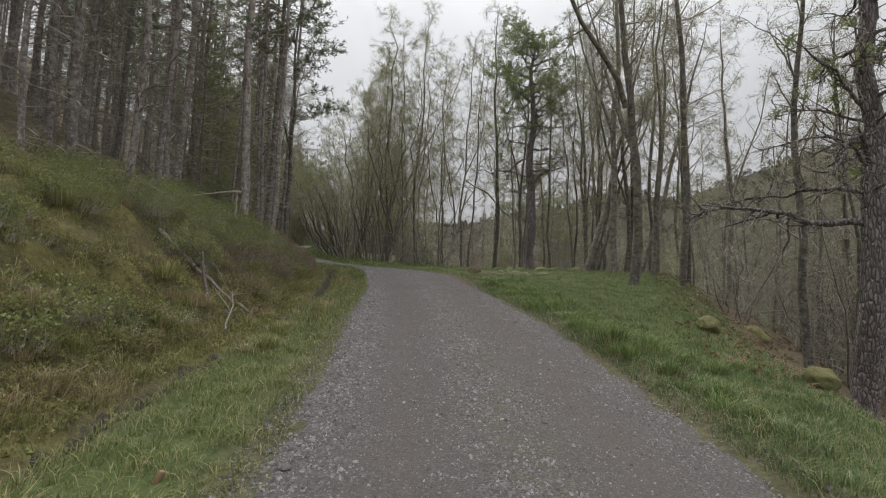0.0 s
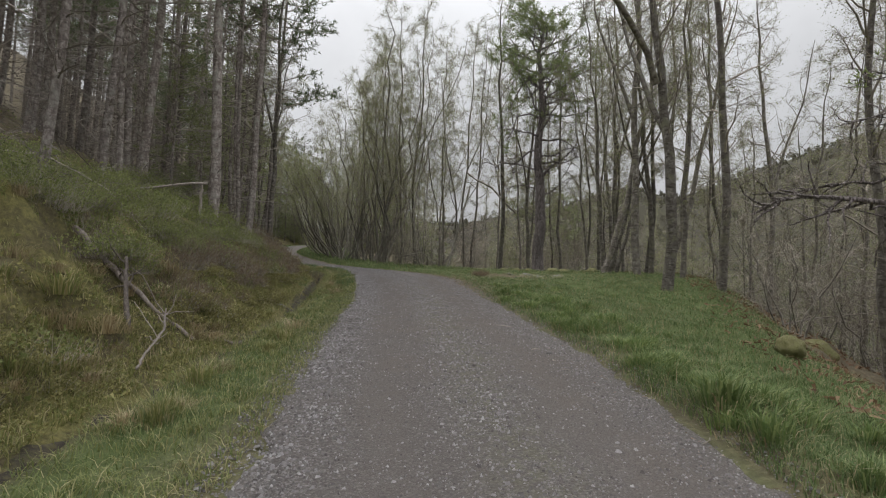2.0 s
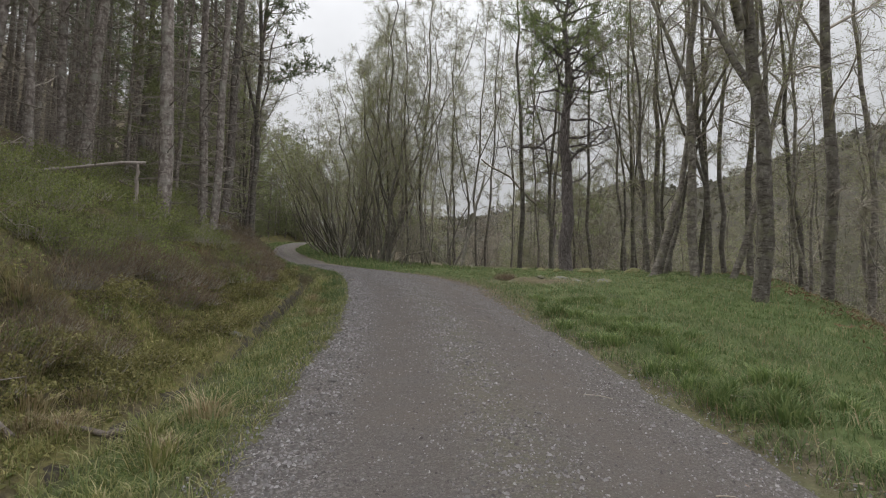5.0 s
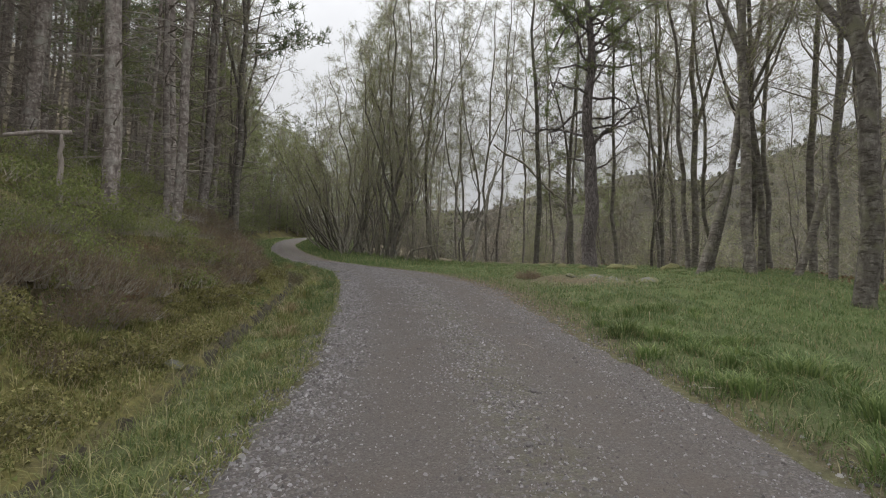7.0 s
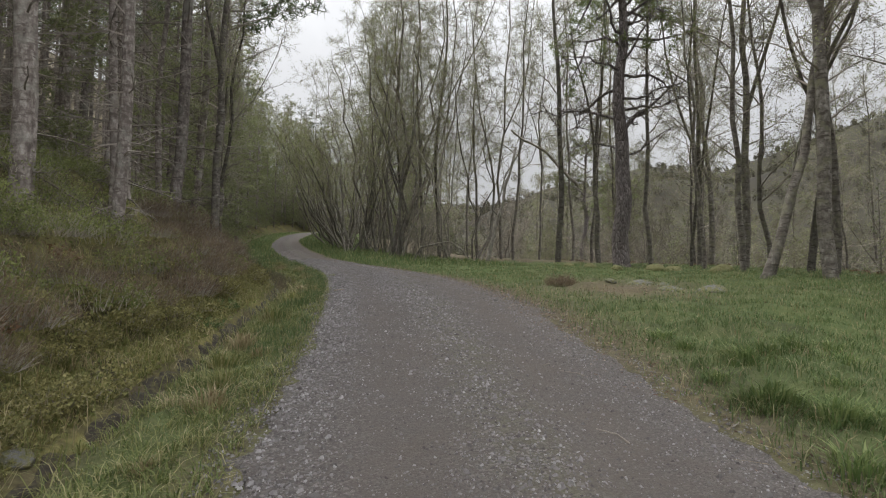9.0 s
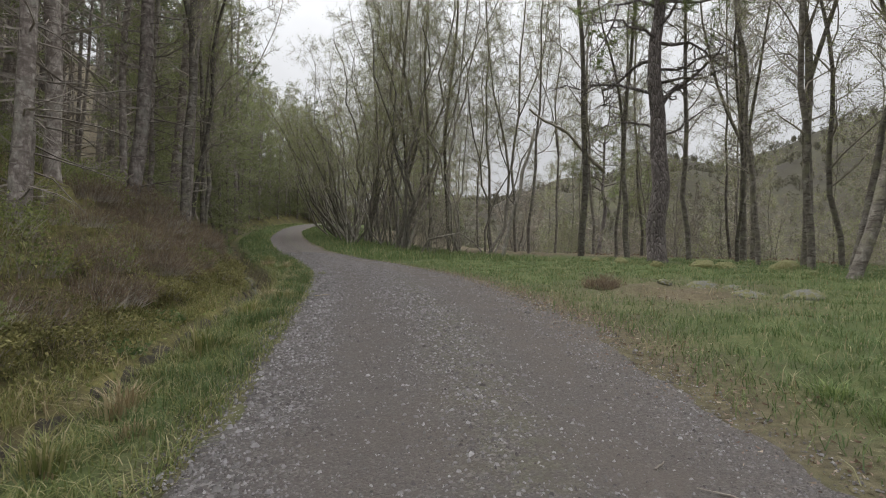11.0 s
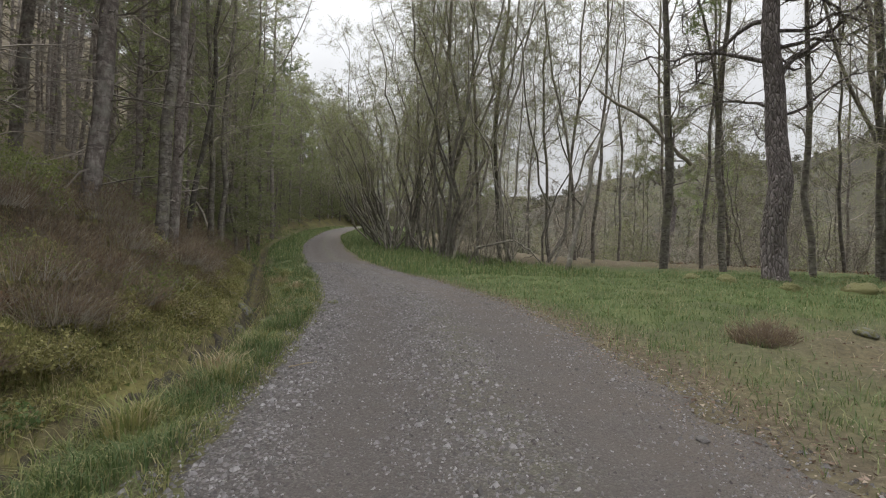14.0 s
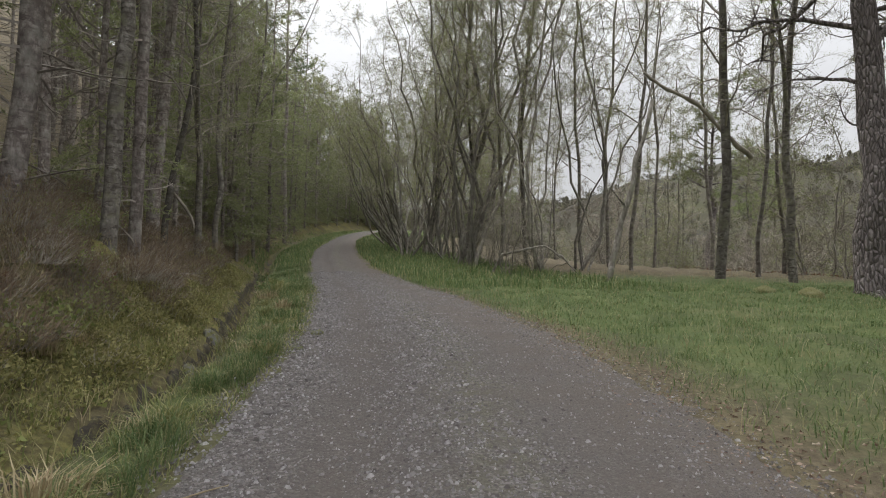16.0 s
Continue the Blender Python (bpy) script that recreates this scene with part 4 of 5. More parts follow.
lp = np.array([(-.35, 0, 6.6), (-.75, -.3, 7.5), (-1.5, -.9, 8.2), (-2.4, -1.4, 9.1), (-3.2, -1.9, 10.4), (-3.9, -2.2, 11.8), (-4.9, -2.5, 12.8)])
limb.tube(lp, np.linspace(.12, .035, 7), 7)
grow(limb, limb_tw, limb_leaf, lp, np.linspace(.12, .035, 7), limb_rng, 12, 2.4, .25, .4, .25, 8, 3)
part("limb", limb, M_BIRCH_BARK, LIMB_BIRCH, "long arching side limb", smooth=True)
part("twig_spray", limb_tw, M_TWIG, LIMB_BIRCH, kind="stuff")

# ---- fallen and dead wood ----


def stick(name, pts, rad, label, category, material=None, twigs=0, seed=0, sides=7):
    """A lying or leaning piece of wood through the points, with side snags."""
    r2 = np.random.RandomState(seed)
    pts = np.array(pts, float)
    base = Vector(pts[0])
    g = Geo()
    t = np.linspace(0, len(pts) - 1, 4 * len(pts))
    fine = np.stack([np.interp(t, np.arange(len(pts)), pts[:, k]) for k in range(3)], 1) - np.array(base)
    fine[1:-1] += r2.normal(size=fine[1:-1].shape) * rad * .25
    rr = np.linspace(rad, rad * .55, len(t)) * (1 + .12 * r2.normal(size=len(t)))
    g.tube(np.concatenate((fine[:1], fine, fine[-1:])), np.concatenate(([.002], rr, [.002])), sides)
    root = thing(name, Matrix.Translation(base), label, category)
    part("stem", g, material or M_DEADWOOD, root, smooth=True)
    for _ in range(twigs):
        q, e = along(fine, r2.uniform(.3, 1))
        c = bough(q, e * .4 + r2.normal(size=3) * .7, r2.uniform(.3, .9), r2, 4, .3)
        s = Geo()
        s.tube(c, np.linspace(rad * .4, .004, 5), 4)
        part("side_branch", s, material or M_DEADWOOD, root)
    return root


def clear(pts, up=.1):
    """Keeps each point of a lying stick at least that far above the ground."""
    return [(x, y, max(z, float(height(x, y)) + up)) for x, y, z in pts]


def gz_at(x, y, up=0.0):
    return (x, y, float(height(x, y)) + up)


stick("fallen_branch", clear([(-6.1, 11.72, 2.65), (-5.3, 11.55, 1.98), (-4.5, 11.38, 1.35), (-3.8, 11.22, .82)], .05), .05, "bleached fallen branch lying down the bank", "branch", None, 4, 1)
stick("dead_stub", clear([(-4.33, 10.34, 1.1), (-4.55, 10.65, 1.5), (-4.76, 10.95, 1.95), (-4.86, 11.1, 2.15)], .0), .042, "broken grey stub leaning on the bank", "branch", None, 4, 2)
stick("twiggy_branch", clear([(-3.6, 9.3, .75), (-3.8, 9.9, .92), (-4.03, 10.74, 1.1), (-4.2, 11.1, 1.4)], .08), .022, "pale forked twig lying over grass", "branch", M_PALEWOOD, 9, 3, 5)
stick("ditch_stick", clear([(-3.75, 11.6, .66), (-3.3, 11.7, .75), (-2.95, 11.9, .85)], .06), .035, "dark stick lying across the ditch", "branch", M_DEADWOOD, 1, 4)
stick("broken_post", [gz_at(-6.92, 18.1, -.15), (-6.9, 18.05, 4.1), (-6.87, 17.98, 4.58)], .05, "snapped grey stem standing as a post", "dead tree", M_PALEWOOD, 0, 5)
stick("fallen_pole", clear([(-6.75, 18.05, 4.62), (-7.4, 17.7, 4.5), (-8.3, 17.1, 4.2), (-9.0, 16.7, 3.9)], .1), .042, "pale barkless pole resting on a broken stem", "branch", M_PALEWOOD, 2, 6)
stick("thin_branch", clear([gz_at(-8.6, 12.5, .3), gz_at(-7.6, 12.9, .5), gz_at(-6.8, 13.6, .35), gz_at(-6.3, 14.3, .1)], .08), .018, "thin bleached branch fallen on the bank", "branch", M_PALEWOOD, 5, 7, 5)
stick("thin_branch", clear([gz_at(-8.6, 20.2, .25), gz_at(-7.7, 20.5, .45), gz_at(-6.6, 20.9, .4)], .08), .025, "thin grey branch caught between trunks", "branch", None, 4, 8, 5)
stick("leaning_pole", [gz_at(-10.6, 34.6, -.1), (-11.3, 34.4, 4.9), (-12.4, 34.0, 6.3)], .05, "dark broken pole leaning in the forest", "dead tree", M_TWIG, 3, 9)
stick("leaning_birch_pole", [gz_at(.2, 36.6, -.1), (.7, 36.9, 5.2), (1.5, 37.2, 8.6)], .1, "dark dead stem leaning against birches", "dead tree", M_ALDER_BARK, 2, 10)
stick("broken_limb", [(4.6, 38.4, 7.1), (3.7, 38.2, 7.9), (2.9, 38.0, 8.7), (1.7, 37.6, 9.2), (1.3, 37.5, 9.5)], .075, "long broken dead limb hung up on birches", "branch", M_TWIG, 3, 11)
stick("arched_stem", [gz_at(-3.2, 38.6, -.1), (-2.9, 38.5, 4.0), (-2.3, 38.3, 4.15), (-1.5, 38.6, 4.35), (-.9, 38.5, 3.95), gz_at(-.3, 38.9, -.05)], .05, "low stem bent over into an arch", "dead tree", M_ALDER_BARK, 6, 12)
stick("fallen_log", [(11.5, 22.0, 1.0), (14.0, 23.5, 1.3), (17.5, 24.6, 1.6)], .035, "pale windfall trunk on the valley slope", "branch", None, 8, 14)
stump = thing("small_stump", on_ground(-1.62, 3.3, 0, .6, .02), "small cut stump with tan sawn face", "stump")
g = Geo()
g.tube(np.array([(0, 0, 0), (.015, .01, .08), (.05, .02, .17), (.051, .02, .171)]), (.05, .035, .032, .002), 9)
part("stem", g, M_BRACKEN, stump, smooth=True)
g = Geo()
g.tube(np.array([(.052, .021, .1725), (.053, .021, .176)]), (.028, .001), 9)
part("sawn_face", g, M_STRAW, stump, "pale sawn face")

# ---- rocks ----


def rock(name, x, y, size, squash, material, label, seed, category="rock", sink=.25, group=""):
    bm = bmesh.new()
    bmesh.ops.create_icosphere(bm, subdivisions=4, radius=1)
    for v in bm.verts:
        n = noise.fractal(v.co * 1.3 + Vector((seed * 7.1, 0, 0)), 1, 2, 4)
        v.co *= 1 + .2 * n
        v.co.z *= squash
    me = bpy.data.meshes.new(name)
    bm.to_mesh(me)
    bm.free()
    for p in me.polygons:
        p.use_smooth = True
    me.materials.append(material)
    ob = new(name, me)
    e = size * .7
    up = Vector((-float(height(x + e, y) - height(x - e, y)) / (2 * e), -float(height(x, y + e) - height(x, y - e)) / (2 * e), 1)).normalized()
    tilt = Vector((0, 0, 1)).rotation_difference(up).to_matrix().to_4x4()
    ob.matrix_world = Matrix.Translation((x, y, float(height(x, y)) + size * squash * (1 - 2 * sink))) @ tilt @ pose(0, 0, 0, 0, 0, seed * 47) @ Matrix.Scale(size, 4)
    return tagged(ob, label, category, group)


for k, (x, y, s, q) in enumerate([(5.81, 8.44, 0.26, .45), (5.95, 12.25, .24, .6), (5.4, 30.2, .34, .5), (5.95, 30.0, .3, .55), (7.1, 29.3, .35, .5), (4.1, 33.6, .28, .5), (3.4, 34.2, .26, .5),
                                  (4.3, 30.6, .22, .5), (9.6, 16.9, .4, .5)]):
    rock("mossy_mound", x, y, s, q + .25, M_MOSSROCK, "rounded boulder under yellow-green moss", k + 1, sink=.2 if y < 13 else .66, group="mossy boulders")
for k, (x, y, s, q) in enumerate([(3.52, 6.85, .11, .6), (3.3, 25.1, .28, .45), (3.75, 24.9, .24, .5), (3.6, 23.9, .34, .4), (4.3, 23.7, .3, .45), (2.7, 25.3, .13, .5), (-6.45, 28.2, .2, .5),
                                  (-5.7, 26.6, .16, .5), (-4.35, 27.1, .08, .6), (-3.9, 16.0, .12, .5)]):
    rock("grey_stone", x, y, s, q, M_ROCK, "flat grey stone half sunk in turf", k + 20, "stone", .74 if s > .22 else .4, "grey stones")

# ---- small plants ----


def bush(name, seed, leaf_mat, label, category, group, sprigs=150, size=.5, tall=.5, leaves=500, leaf=.035, straight=.6):
    """A low mound of sprigs and small leaves."""
    r2 = np.random.RandomState(seed)
    root = thing(name, Matrix.Identity(4), label, category, group)
    a, q = r2.uniform(0, 6.283, sprigs), np.sqrt(r2.uniform(0, 1, sprigs))
    base = np.stack((np.cos(a) * q * size * .75, np.sin(a) * q * size * .75, np.zeros(sprigs)), 1)
    w = np.stack((np.cos(a) * q * (1 - straight), np.sin(a) * q * (1 - straight), np.full(sprigs, .8)), 1) + r2.normal(size=(sprigs, 3)) * .22
    w /= np.linalg.norm(w, axis=1)[:, None]
    ln = tall * (1 - .45 * q ** 2) * r2.uniform(.6, 1.15, sprigs)
    g = Geo()
    g.spikes(base, w, ln, .008, r2)
    part("sprig_mass", g, M_TWIG, root, kind="stuff")
    k = r2.randint(0, sprigs, leaves)
    at = base[k] + w[k] * (ln[k] * r2.uniform(.25, 1.03, leaves))[:, None] + r2.normal(size=(leaves, 3)) * .025
    lv = Geo()
    if leaf > 0:
        lv.flakes(at, leaf, r2)
    else:
        up = w[k] * .9 + r2.normal(size=(leaves, 3)) * .4
        lv.spikes(at, up / np.linalg.norm(up, axis=1)[:, None], r2.uniform(.05, .11, leaves), .009, r2)
    part("foliage", lv, leaf_mat, root, kind="stuff")
    return root


HEATHERS = [bush("heather_bush", 101, M_HEATHER, "dark brown winter heather clump", "heather", "heather on the bank", 200, .5, .5, 900, 0, .4),
            bush("heather_bush", 102, M_HEATHER, "low brown heather mound", "heather", "heather on the bank", 180, .6, .38, 850, 0, .4)]
BERRIES = [bush("blaeberry_bush", 103, M_BLAEBERRY, "fresh green blaeberry mound", "shrub", "blaeberry on the bank", 140, .55, .5, 850, .034),
           bush("blaeberry_bush", 104, M_BLAEBERRY, "low olive green blaeberry patch", "shrub", "blaeberry on the bank", 120, .65, .35, 800, .034)]
spot_h, spot_b = [], []
rng = np.random.RandomState(8)
while len(spot_h) < 250 or len(spot_b) < 290:
    y, u = rng.uniform(3, 44), rng.uniform(1.25, 7.8)
    x = float(np.interp(y, DITCH_Y, DITCH_X)) - u
    patch = float(waves(np.array(x), np.array(y), 4.5))
    brown = step(y, 10, 12.5) * (1 - step(u, 1.8 if y < 24 else 3.2, 2.8 if y < 24 else 4.2)) * (.9 if patch > -.1 else .25)
    green = step(u, .9, 2.4) * (1 - step(u, 5, 8)) * (1 - .75 * step(y, 24, 30)) * (.9 if patch < .3 else .4)
    z = rng.uniform()
    if z < brown * .8 and len(spot_h) < 250:
        spot_h.append((x, y, rng.uniform(0, 360), rng.uniform(.7, 1.35)))
    elif z > 1 - green * .8 and len(spot_b) < 290:
        spot_b.append((x, y, rng.uniform(0, 360), rng.uniform(.7, 1.4)))
lying = lambda p: -6.2 < p[0] < -3.5 and 8.8 < p[1] < 11.6
spot_h, spot_b = [p for p in spot_h if not lying(p)], [p for p in spot_b if not lying(p)]
spread_copies(HEATHERS, spot_h)
spread_copies(BERRIES, spot_b)

MOSSES = [bush("moss_cushion", 105, M_MOSS, "swelling yellow-green moss cushion", "moss", "moss on the bank", 90, .5, .2, 1300, .026, .3),
          bush("moss_cushion", 106, M_MOSS, "low olive moss mound with grass tips", "moss", "moss on the bank", 70, .42, .15, 1100, .024, .3)]
spots = []
while len(spots) < 260:
    y = rng.uniform(2.5, 36)
    u = .8 + abs(rng.normal()) * 1.1
    x = float(np.interp(y, DITCH_Y, DITCH_X)) - u
    if u > 4 or y > 10 and u > 1.6 and rng.uniform() < .75 or float(waves(np.array(x + 3), np.array(y), 2.2)) < -.15:
        continue
    spots.append((x, y, rng.uniform(0, 360), rng.uniform(.6, 1.3)))
spread_copies(MOSSES, [p for p in spots if not lying(p)])
THICKETS = [bush("broom_bush", 107, M_BLAEBERRY, "rounded green broom bush on the bank crest", "shrub", "broom along the bank crest", 260, .75, .8, 2300, .03, .45),
            bush("broom_bush", 108, M_BLAEBERRY, "spreading olive broom bush under the pines", "shrub", "broom along the bank crest", 240, .9, .65, 2400, .034, .4)]
spots = [(-7.0, 11.4, 0, 1.25), (-7.7, 12.4, 50, 1.1), (-6.6, 12.6, 110, .9), (-7.4, 14.0, 210, .9), (-6.4, 14.6, 300, .8), (-7.2, 16.0, 20, .85), (-6.2, 16.6, 140, .7), (-6.5, 9.4, 30, 1.0), (-7.4, 9.8, 130, 1.1), (-6.3, 7.2, 80, .8)]
while len(spots) < 46:
    y = rng.uniform(10, 33)
    spots.append((float(np.interp(y, DITCH_Y, DITCH_X)) - rng.uniform(2.4, 5.2), y, rng.uniform(0, 360), rng.uniform(.5, 1.0)))
spread_copies(THICKETS, spots)

# ---- grass, straw, moss leaf, litter: countless small growth ----


def strewn(count, y0, y1, x_of, keep, seed):
    """Random places on the ground: x from x_of(y, fraction), thinned by keep(x, y)."""
    r2 = np.random.RandomState(seed)
    y = r2.uniform(y0, y1, count)
    x = x_of(y, r2.uniform(0, 1, count))
    k = r2.uniform(0, 1, count) < keep(x, y)
    x, y = x[k], y[k]
    return np.stack((x, y, height(x, y) - .01), 1), r2


def lay_grass(name, at, r2, tall, wide, material, label, bend=.5):
    n = len(at)
    a = r2.uniform(0, 6.283, n)
    lean = np.stack((np.cos(a), np.sin(a), np.zeros(n)), 1) * (r2.uniform(.2, 1.6, n) * bend)[:, None]
    g = Geo()
    g.blades(at, lean, tall * (1 + .28 * waves(at[:, 0], at[:, 1], 1.4)) * r2.uniform(.45, 1.3, n), wide * r2.uniform(.7, 1.3, n), r2)
    solo(name, g, material, Matrix.Identity(4), label, "grass", kind="stuff")


def between(lo, hi):
    return lambda y, f: lo(y) + (hi(y) - lo(y)) * f


def ditch_x(y):
    return np.interp(y, DITCH_Y, DITCH_X)


def crest_x(y):
    return np.interp(y, CREST_Y, CREST_X)


def bare_patch(x, y):
    return np.clip(np.exp(-(((x - 2.4) / 1.7) ** 2 + ((y - 24.0) / 2.4) ** 2)) * 1.1, 0, 1)


at, r2 = strewn(70000, 1.5, 34, between(lambda y: ditch_x(y) + .3, lambda y: road_left(y) - .02), lambda x, y: (.45 + .55 * step(waves(x, y, 1.1), -.6, .5)) * (1 - .55 * step(y, 18, 24)) * step(road_left(y) - x, -.15, .12), 201)
lay_grass("verge_grass", at, r2, .085, .007, M_VERGE, "short yellowing verge grass beside the ditch", 1.7)
at, r2 = strewn(40000, 1.5, 40, between(lambda y: ditch_x(y) + .55, lambda y: road_left(y) - .1), lambda x, y: step(waves(x + 3, y, 1.7), -.1, .5) * (.15 + .85 * step(y, 16, 21)), 202)
lay_grass("verge_rushes", at, r2, .17, .006, M_GRASS, "tall green grass along the ditch edge", 1.1)
at, r2 = strewn(230000, 2, 36, between(lambda y: road_right(y) + .02, lambda y: crest_x(y) + 1.5), lambda x, y: (1 - bare_patch(x, y)) * step(x - road_right(y), -.12, .12 + .75 * step(y, 15, 20) * (1 - step(y, 27, 31))) * (.5 + .5 * step(waves(x, y, 1.5), -.5, .4)), 203)
lay_grass("meadow_grass", at, r2, .11, .007, M_GRASS, "fresh green grass on the valley side", 1.4)
at, r2 = strewn(15000, 2, 44, between(lambda y: road_right(y), lambda y: crest_x(y) + 2.5), lambda x, y: .25 + .75 * step(waves(x + 5, y, 2.6), .1, .6), 204)
lay_grass("dead_grass", at, r2, .16, .006, M_STRAW, "bleached dead grass among green blades", 1.1)
at, r2 = strewn(30000, 34, 80, between(lambda y: road_right(y) + .1, lambda y: road_right(y) + 6.5), lambda x, y: 1 + 0 * x, 205)
lay_grass("far_verge_grass", at, r2, .22, .02, M_GRASS, "green grass under roadside alders", .6)
at, r2 = strewn(9000, 40, 80, between(lambda y: ditch_x(y) - 1, lambda y: road_left(y)), lambda x, y: 1 + 0 * x, 206)
lay_grass("far_left_grass", at, r2, .22, .02, M_GRASS, "green grass along the track", .6)
at, r2 = strewn(110000, 2, 38, between(lambda y: ditch_x(y) - 5, lambda y: ditch_x(y) - .4), lambda x, y: (.12 + .88 * step(waves(x, y, 1.6), -.4, .5)) * (1 - .8 * step(ditch_x(y) - x, 1.2, 2.5) * step(y, 9, 13)), 207)
lay_grass("bank_grass", at, r2, .12, .008, M_DULL_GRASS, "dull mossy grass covering the bank", 1.0)
at, r2 = strewn(46000, 2, 38, between(lambda y: ditch_x(y) - 1.9, lambda y: ditch_x(y) - .38), lambda x, y: .45 + .55 * step(waves(x + 2, y, .9), -.6, .4), 213)
lay_grass("ditch_side_grass", at, r2, .13, .008, M_DULL_GRASS, "mossy olive grass above the ditch", 1.3)
at, r2 = strewn(9000, 2, 38, between(lambda y: ditch_x(y) - .42, lambda y: ditch_x(y) + .34), lambda x, y: .12 + .88 * step(abs(x - ditch_x(y) + .04), .12, .3) * step(waves(x * 0 + 5, y, 1.1), -.5, .3), 215)
lay_grass("ditch_lip_grass", at, r2, .17, .007, M_DULL_GRASS, "dead and green grass hanging into the ditch", 1.7)
at, r2 = strewn(60000, 2, 38, between(lambda y: ditch_x(y) - 2.4, lambda y: ditch_x(y) - .36), lambda x, y: (.2 + .8 * step(waves(x + 4, y, 1.3), -.5, .4)) * (1 - .7 * step(ditch_x(y) - x, 1.2, 2.2) * step(y, 9, 12)), 214)
g = Geo()
g.flakes(at + r2.uniform(.01, .07, (len(at), 1)) * np.array((0, 0, 1.0)), .042, r2, .4)
solo("bank_moss", g, M_MOSS, Matrix.Identity(4), "yellow-green moss carpet above the ditch", "moss", kind="stuff")
at, r2 = strewn(9000, 2, 36, between(lambda y: ditch_x(y) - 2.2, lambda y: ditch_x(y) - .25), lambda x, y: step(waves(x + 7, y, 1.3), .15, .6), 208)
lay_grass("bank_straw", at, r2, .26, .006, M_STRAW, "pale dead grass hanging over the ditch", 1.5)


def tussock(seed, material, label, tall=.38, n=130):
    r2 = np.random.RandomState(seed)
    at = np.concatenate((r2.normal(size=(n, 2)) * .09, np.zeros((n, 1))), 1)
    out = np.concatenate((at[:, :2] * 5 + r2.normal(size=(n, 2)) * .35, np.zeros((n, 1))), 1)
    g = Geo()
    g.blades(at, out, tall * r2.uniform(.6, 1.3, n), .014 * r2.uniform(.6, 1.3, n), r2)
    root = thing("grass_tussock", Matrix.Identity(4), label, "grass tussock", "grass tussocks")
    part("blade_tuft", g, material, root, kind="stuff")
    d = Geo()
    k = n // 3
    at2 = np.concatenate((r2.normal(size=(k, 2)) * .1, np.zeros((k, 1))), 1)
    d.blades(at2, np.concatenate((at2[:, :2] * 9, np.zeros((k, 1))), 1), tall * .6 * r2.uniform(.5, 1.2, k), np.full(k, .01), r2)
    part("dead_straw", d, M_STRAW, root, "bleached dead blades", kind="stuff")
    return root


rng = np.random.RandomState(9)
spots = [(2.35, 7.5, 0, 1.15), (2.5, 7.9, 60, 1.1), (2.2, 7.15, 130, .9), (2.8, 7.6, 200, 1.0)]
while len(spots) < 150:
    y = rng.uniform(4, 19)
    x = float(road_right(y)) + .3 + abs(rng.normal()) * .95
    if x > float(crest_x(y)) or rng.uniform() > (1.0 if 8 < y < 16.5 else .35):
        continue
    spots.append((x, y, rng.uniform(0, 360), rng.uniform(.5, .95)))
spread_copies([tussock(301, M_LUSH, "lush broad-bladed green tussock", .3, 150), tussock(302, M_LUSH, "green tussock with bleached dead blades", .26, 150), tussock(303, M_LUSH, "small bright green tussock", .22, 130)], spots)
spots = []
for _ in range(90):
    y = rng.uniform(3, 34)
    spots.append((float(ditch_x(y)) + rng.choice((rng.uniform(-1.4, -.75), rng.uniform(.55, .9))), y, rng.uniform(0, 360), rng.uniform(.4, .85)))
for _ in range(130):
    y = rng.uniform(2.5, 13)
    spots.append((float(ditch_x(y)) - rng.uniform(.5, 5.5), y, rng.uniform(0, 360), rng.uniform(.5, 1.1)))
spread_copies([tussock(304, M_DULL_GRASS, "dull yellow-green tussock by the ditch", .34), tussock(305, M_STRAW, "bleached straw tussock on the ditch bank", .3)], spots)
turf = bush("turf_clump", 306, M_HEATHER, "dark overturned clump of heather turf", "turf", "", 420, .3, .34, 2600, 0, .35)
turf.matrix_world = on_ground(1.5, 25.1, 0, 1.05)

at, r2 = strewn(16000, 4, 34, between(lambda y: road_right(y) - .45, lambda y: road_right(y) + 1.2), lambda x, y: (.2 + .8 * step(y, 15, 19)) * np.exp(-((x - road_right(y) - .2) / .42) ** 2), 209)
at2, _ = strewn(5000, 18, 30, between(lambda y: road_right(y), lambda y: road_right(y) + 5), lambda x, y: bare_patch(x, y), 210)
g = Geo()
g.flakes(np.concatenate((at, at2)) + np.array((0, 0, .012)), .032, r2, .75)
solo("leaf_litter", g, M_LITTER, Matrix.Identity(4), "rusty dead leaves along the track edge", "leaf litter", kind="stuff")
at, r2 = strewn(26000, 2, 40, between(lambda y: ditch_x(y) - 14, lambda y: ditch_x(y) - .3), lambda x, y: .7 + 0 * x, 211)
g = Geo()
g.flakes(at + np.array((0, 0, .03)), .06, r2, .5)
solo("bank_leaves", g, M_BLAEBERRY, Matrix.Identity(4), "small green and olive leaves over the moss", "ground cover", kind="stuff")
at, r2 = strewn(26000, 8, 50, between(lambda y: crest_x(y) - .5, lambda y: crest_x(y) + 16), lambda x, y: .5 + .5 * step(waves(x, y, 3), -.3, .5), 212)
g = Geo()
g.flakes(at + np.array((0, 0, .08)), .14, r2, .3, .3)
solo("dead_bracken", g, M_BRACKEN, Matrix.Identity(4), "collapsed brown bracken on the valley slope", "bracken", kind="stuff")

# ---- twigs, larger stones and ferns ----
r2 = np.random.RandomState(31)
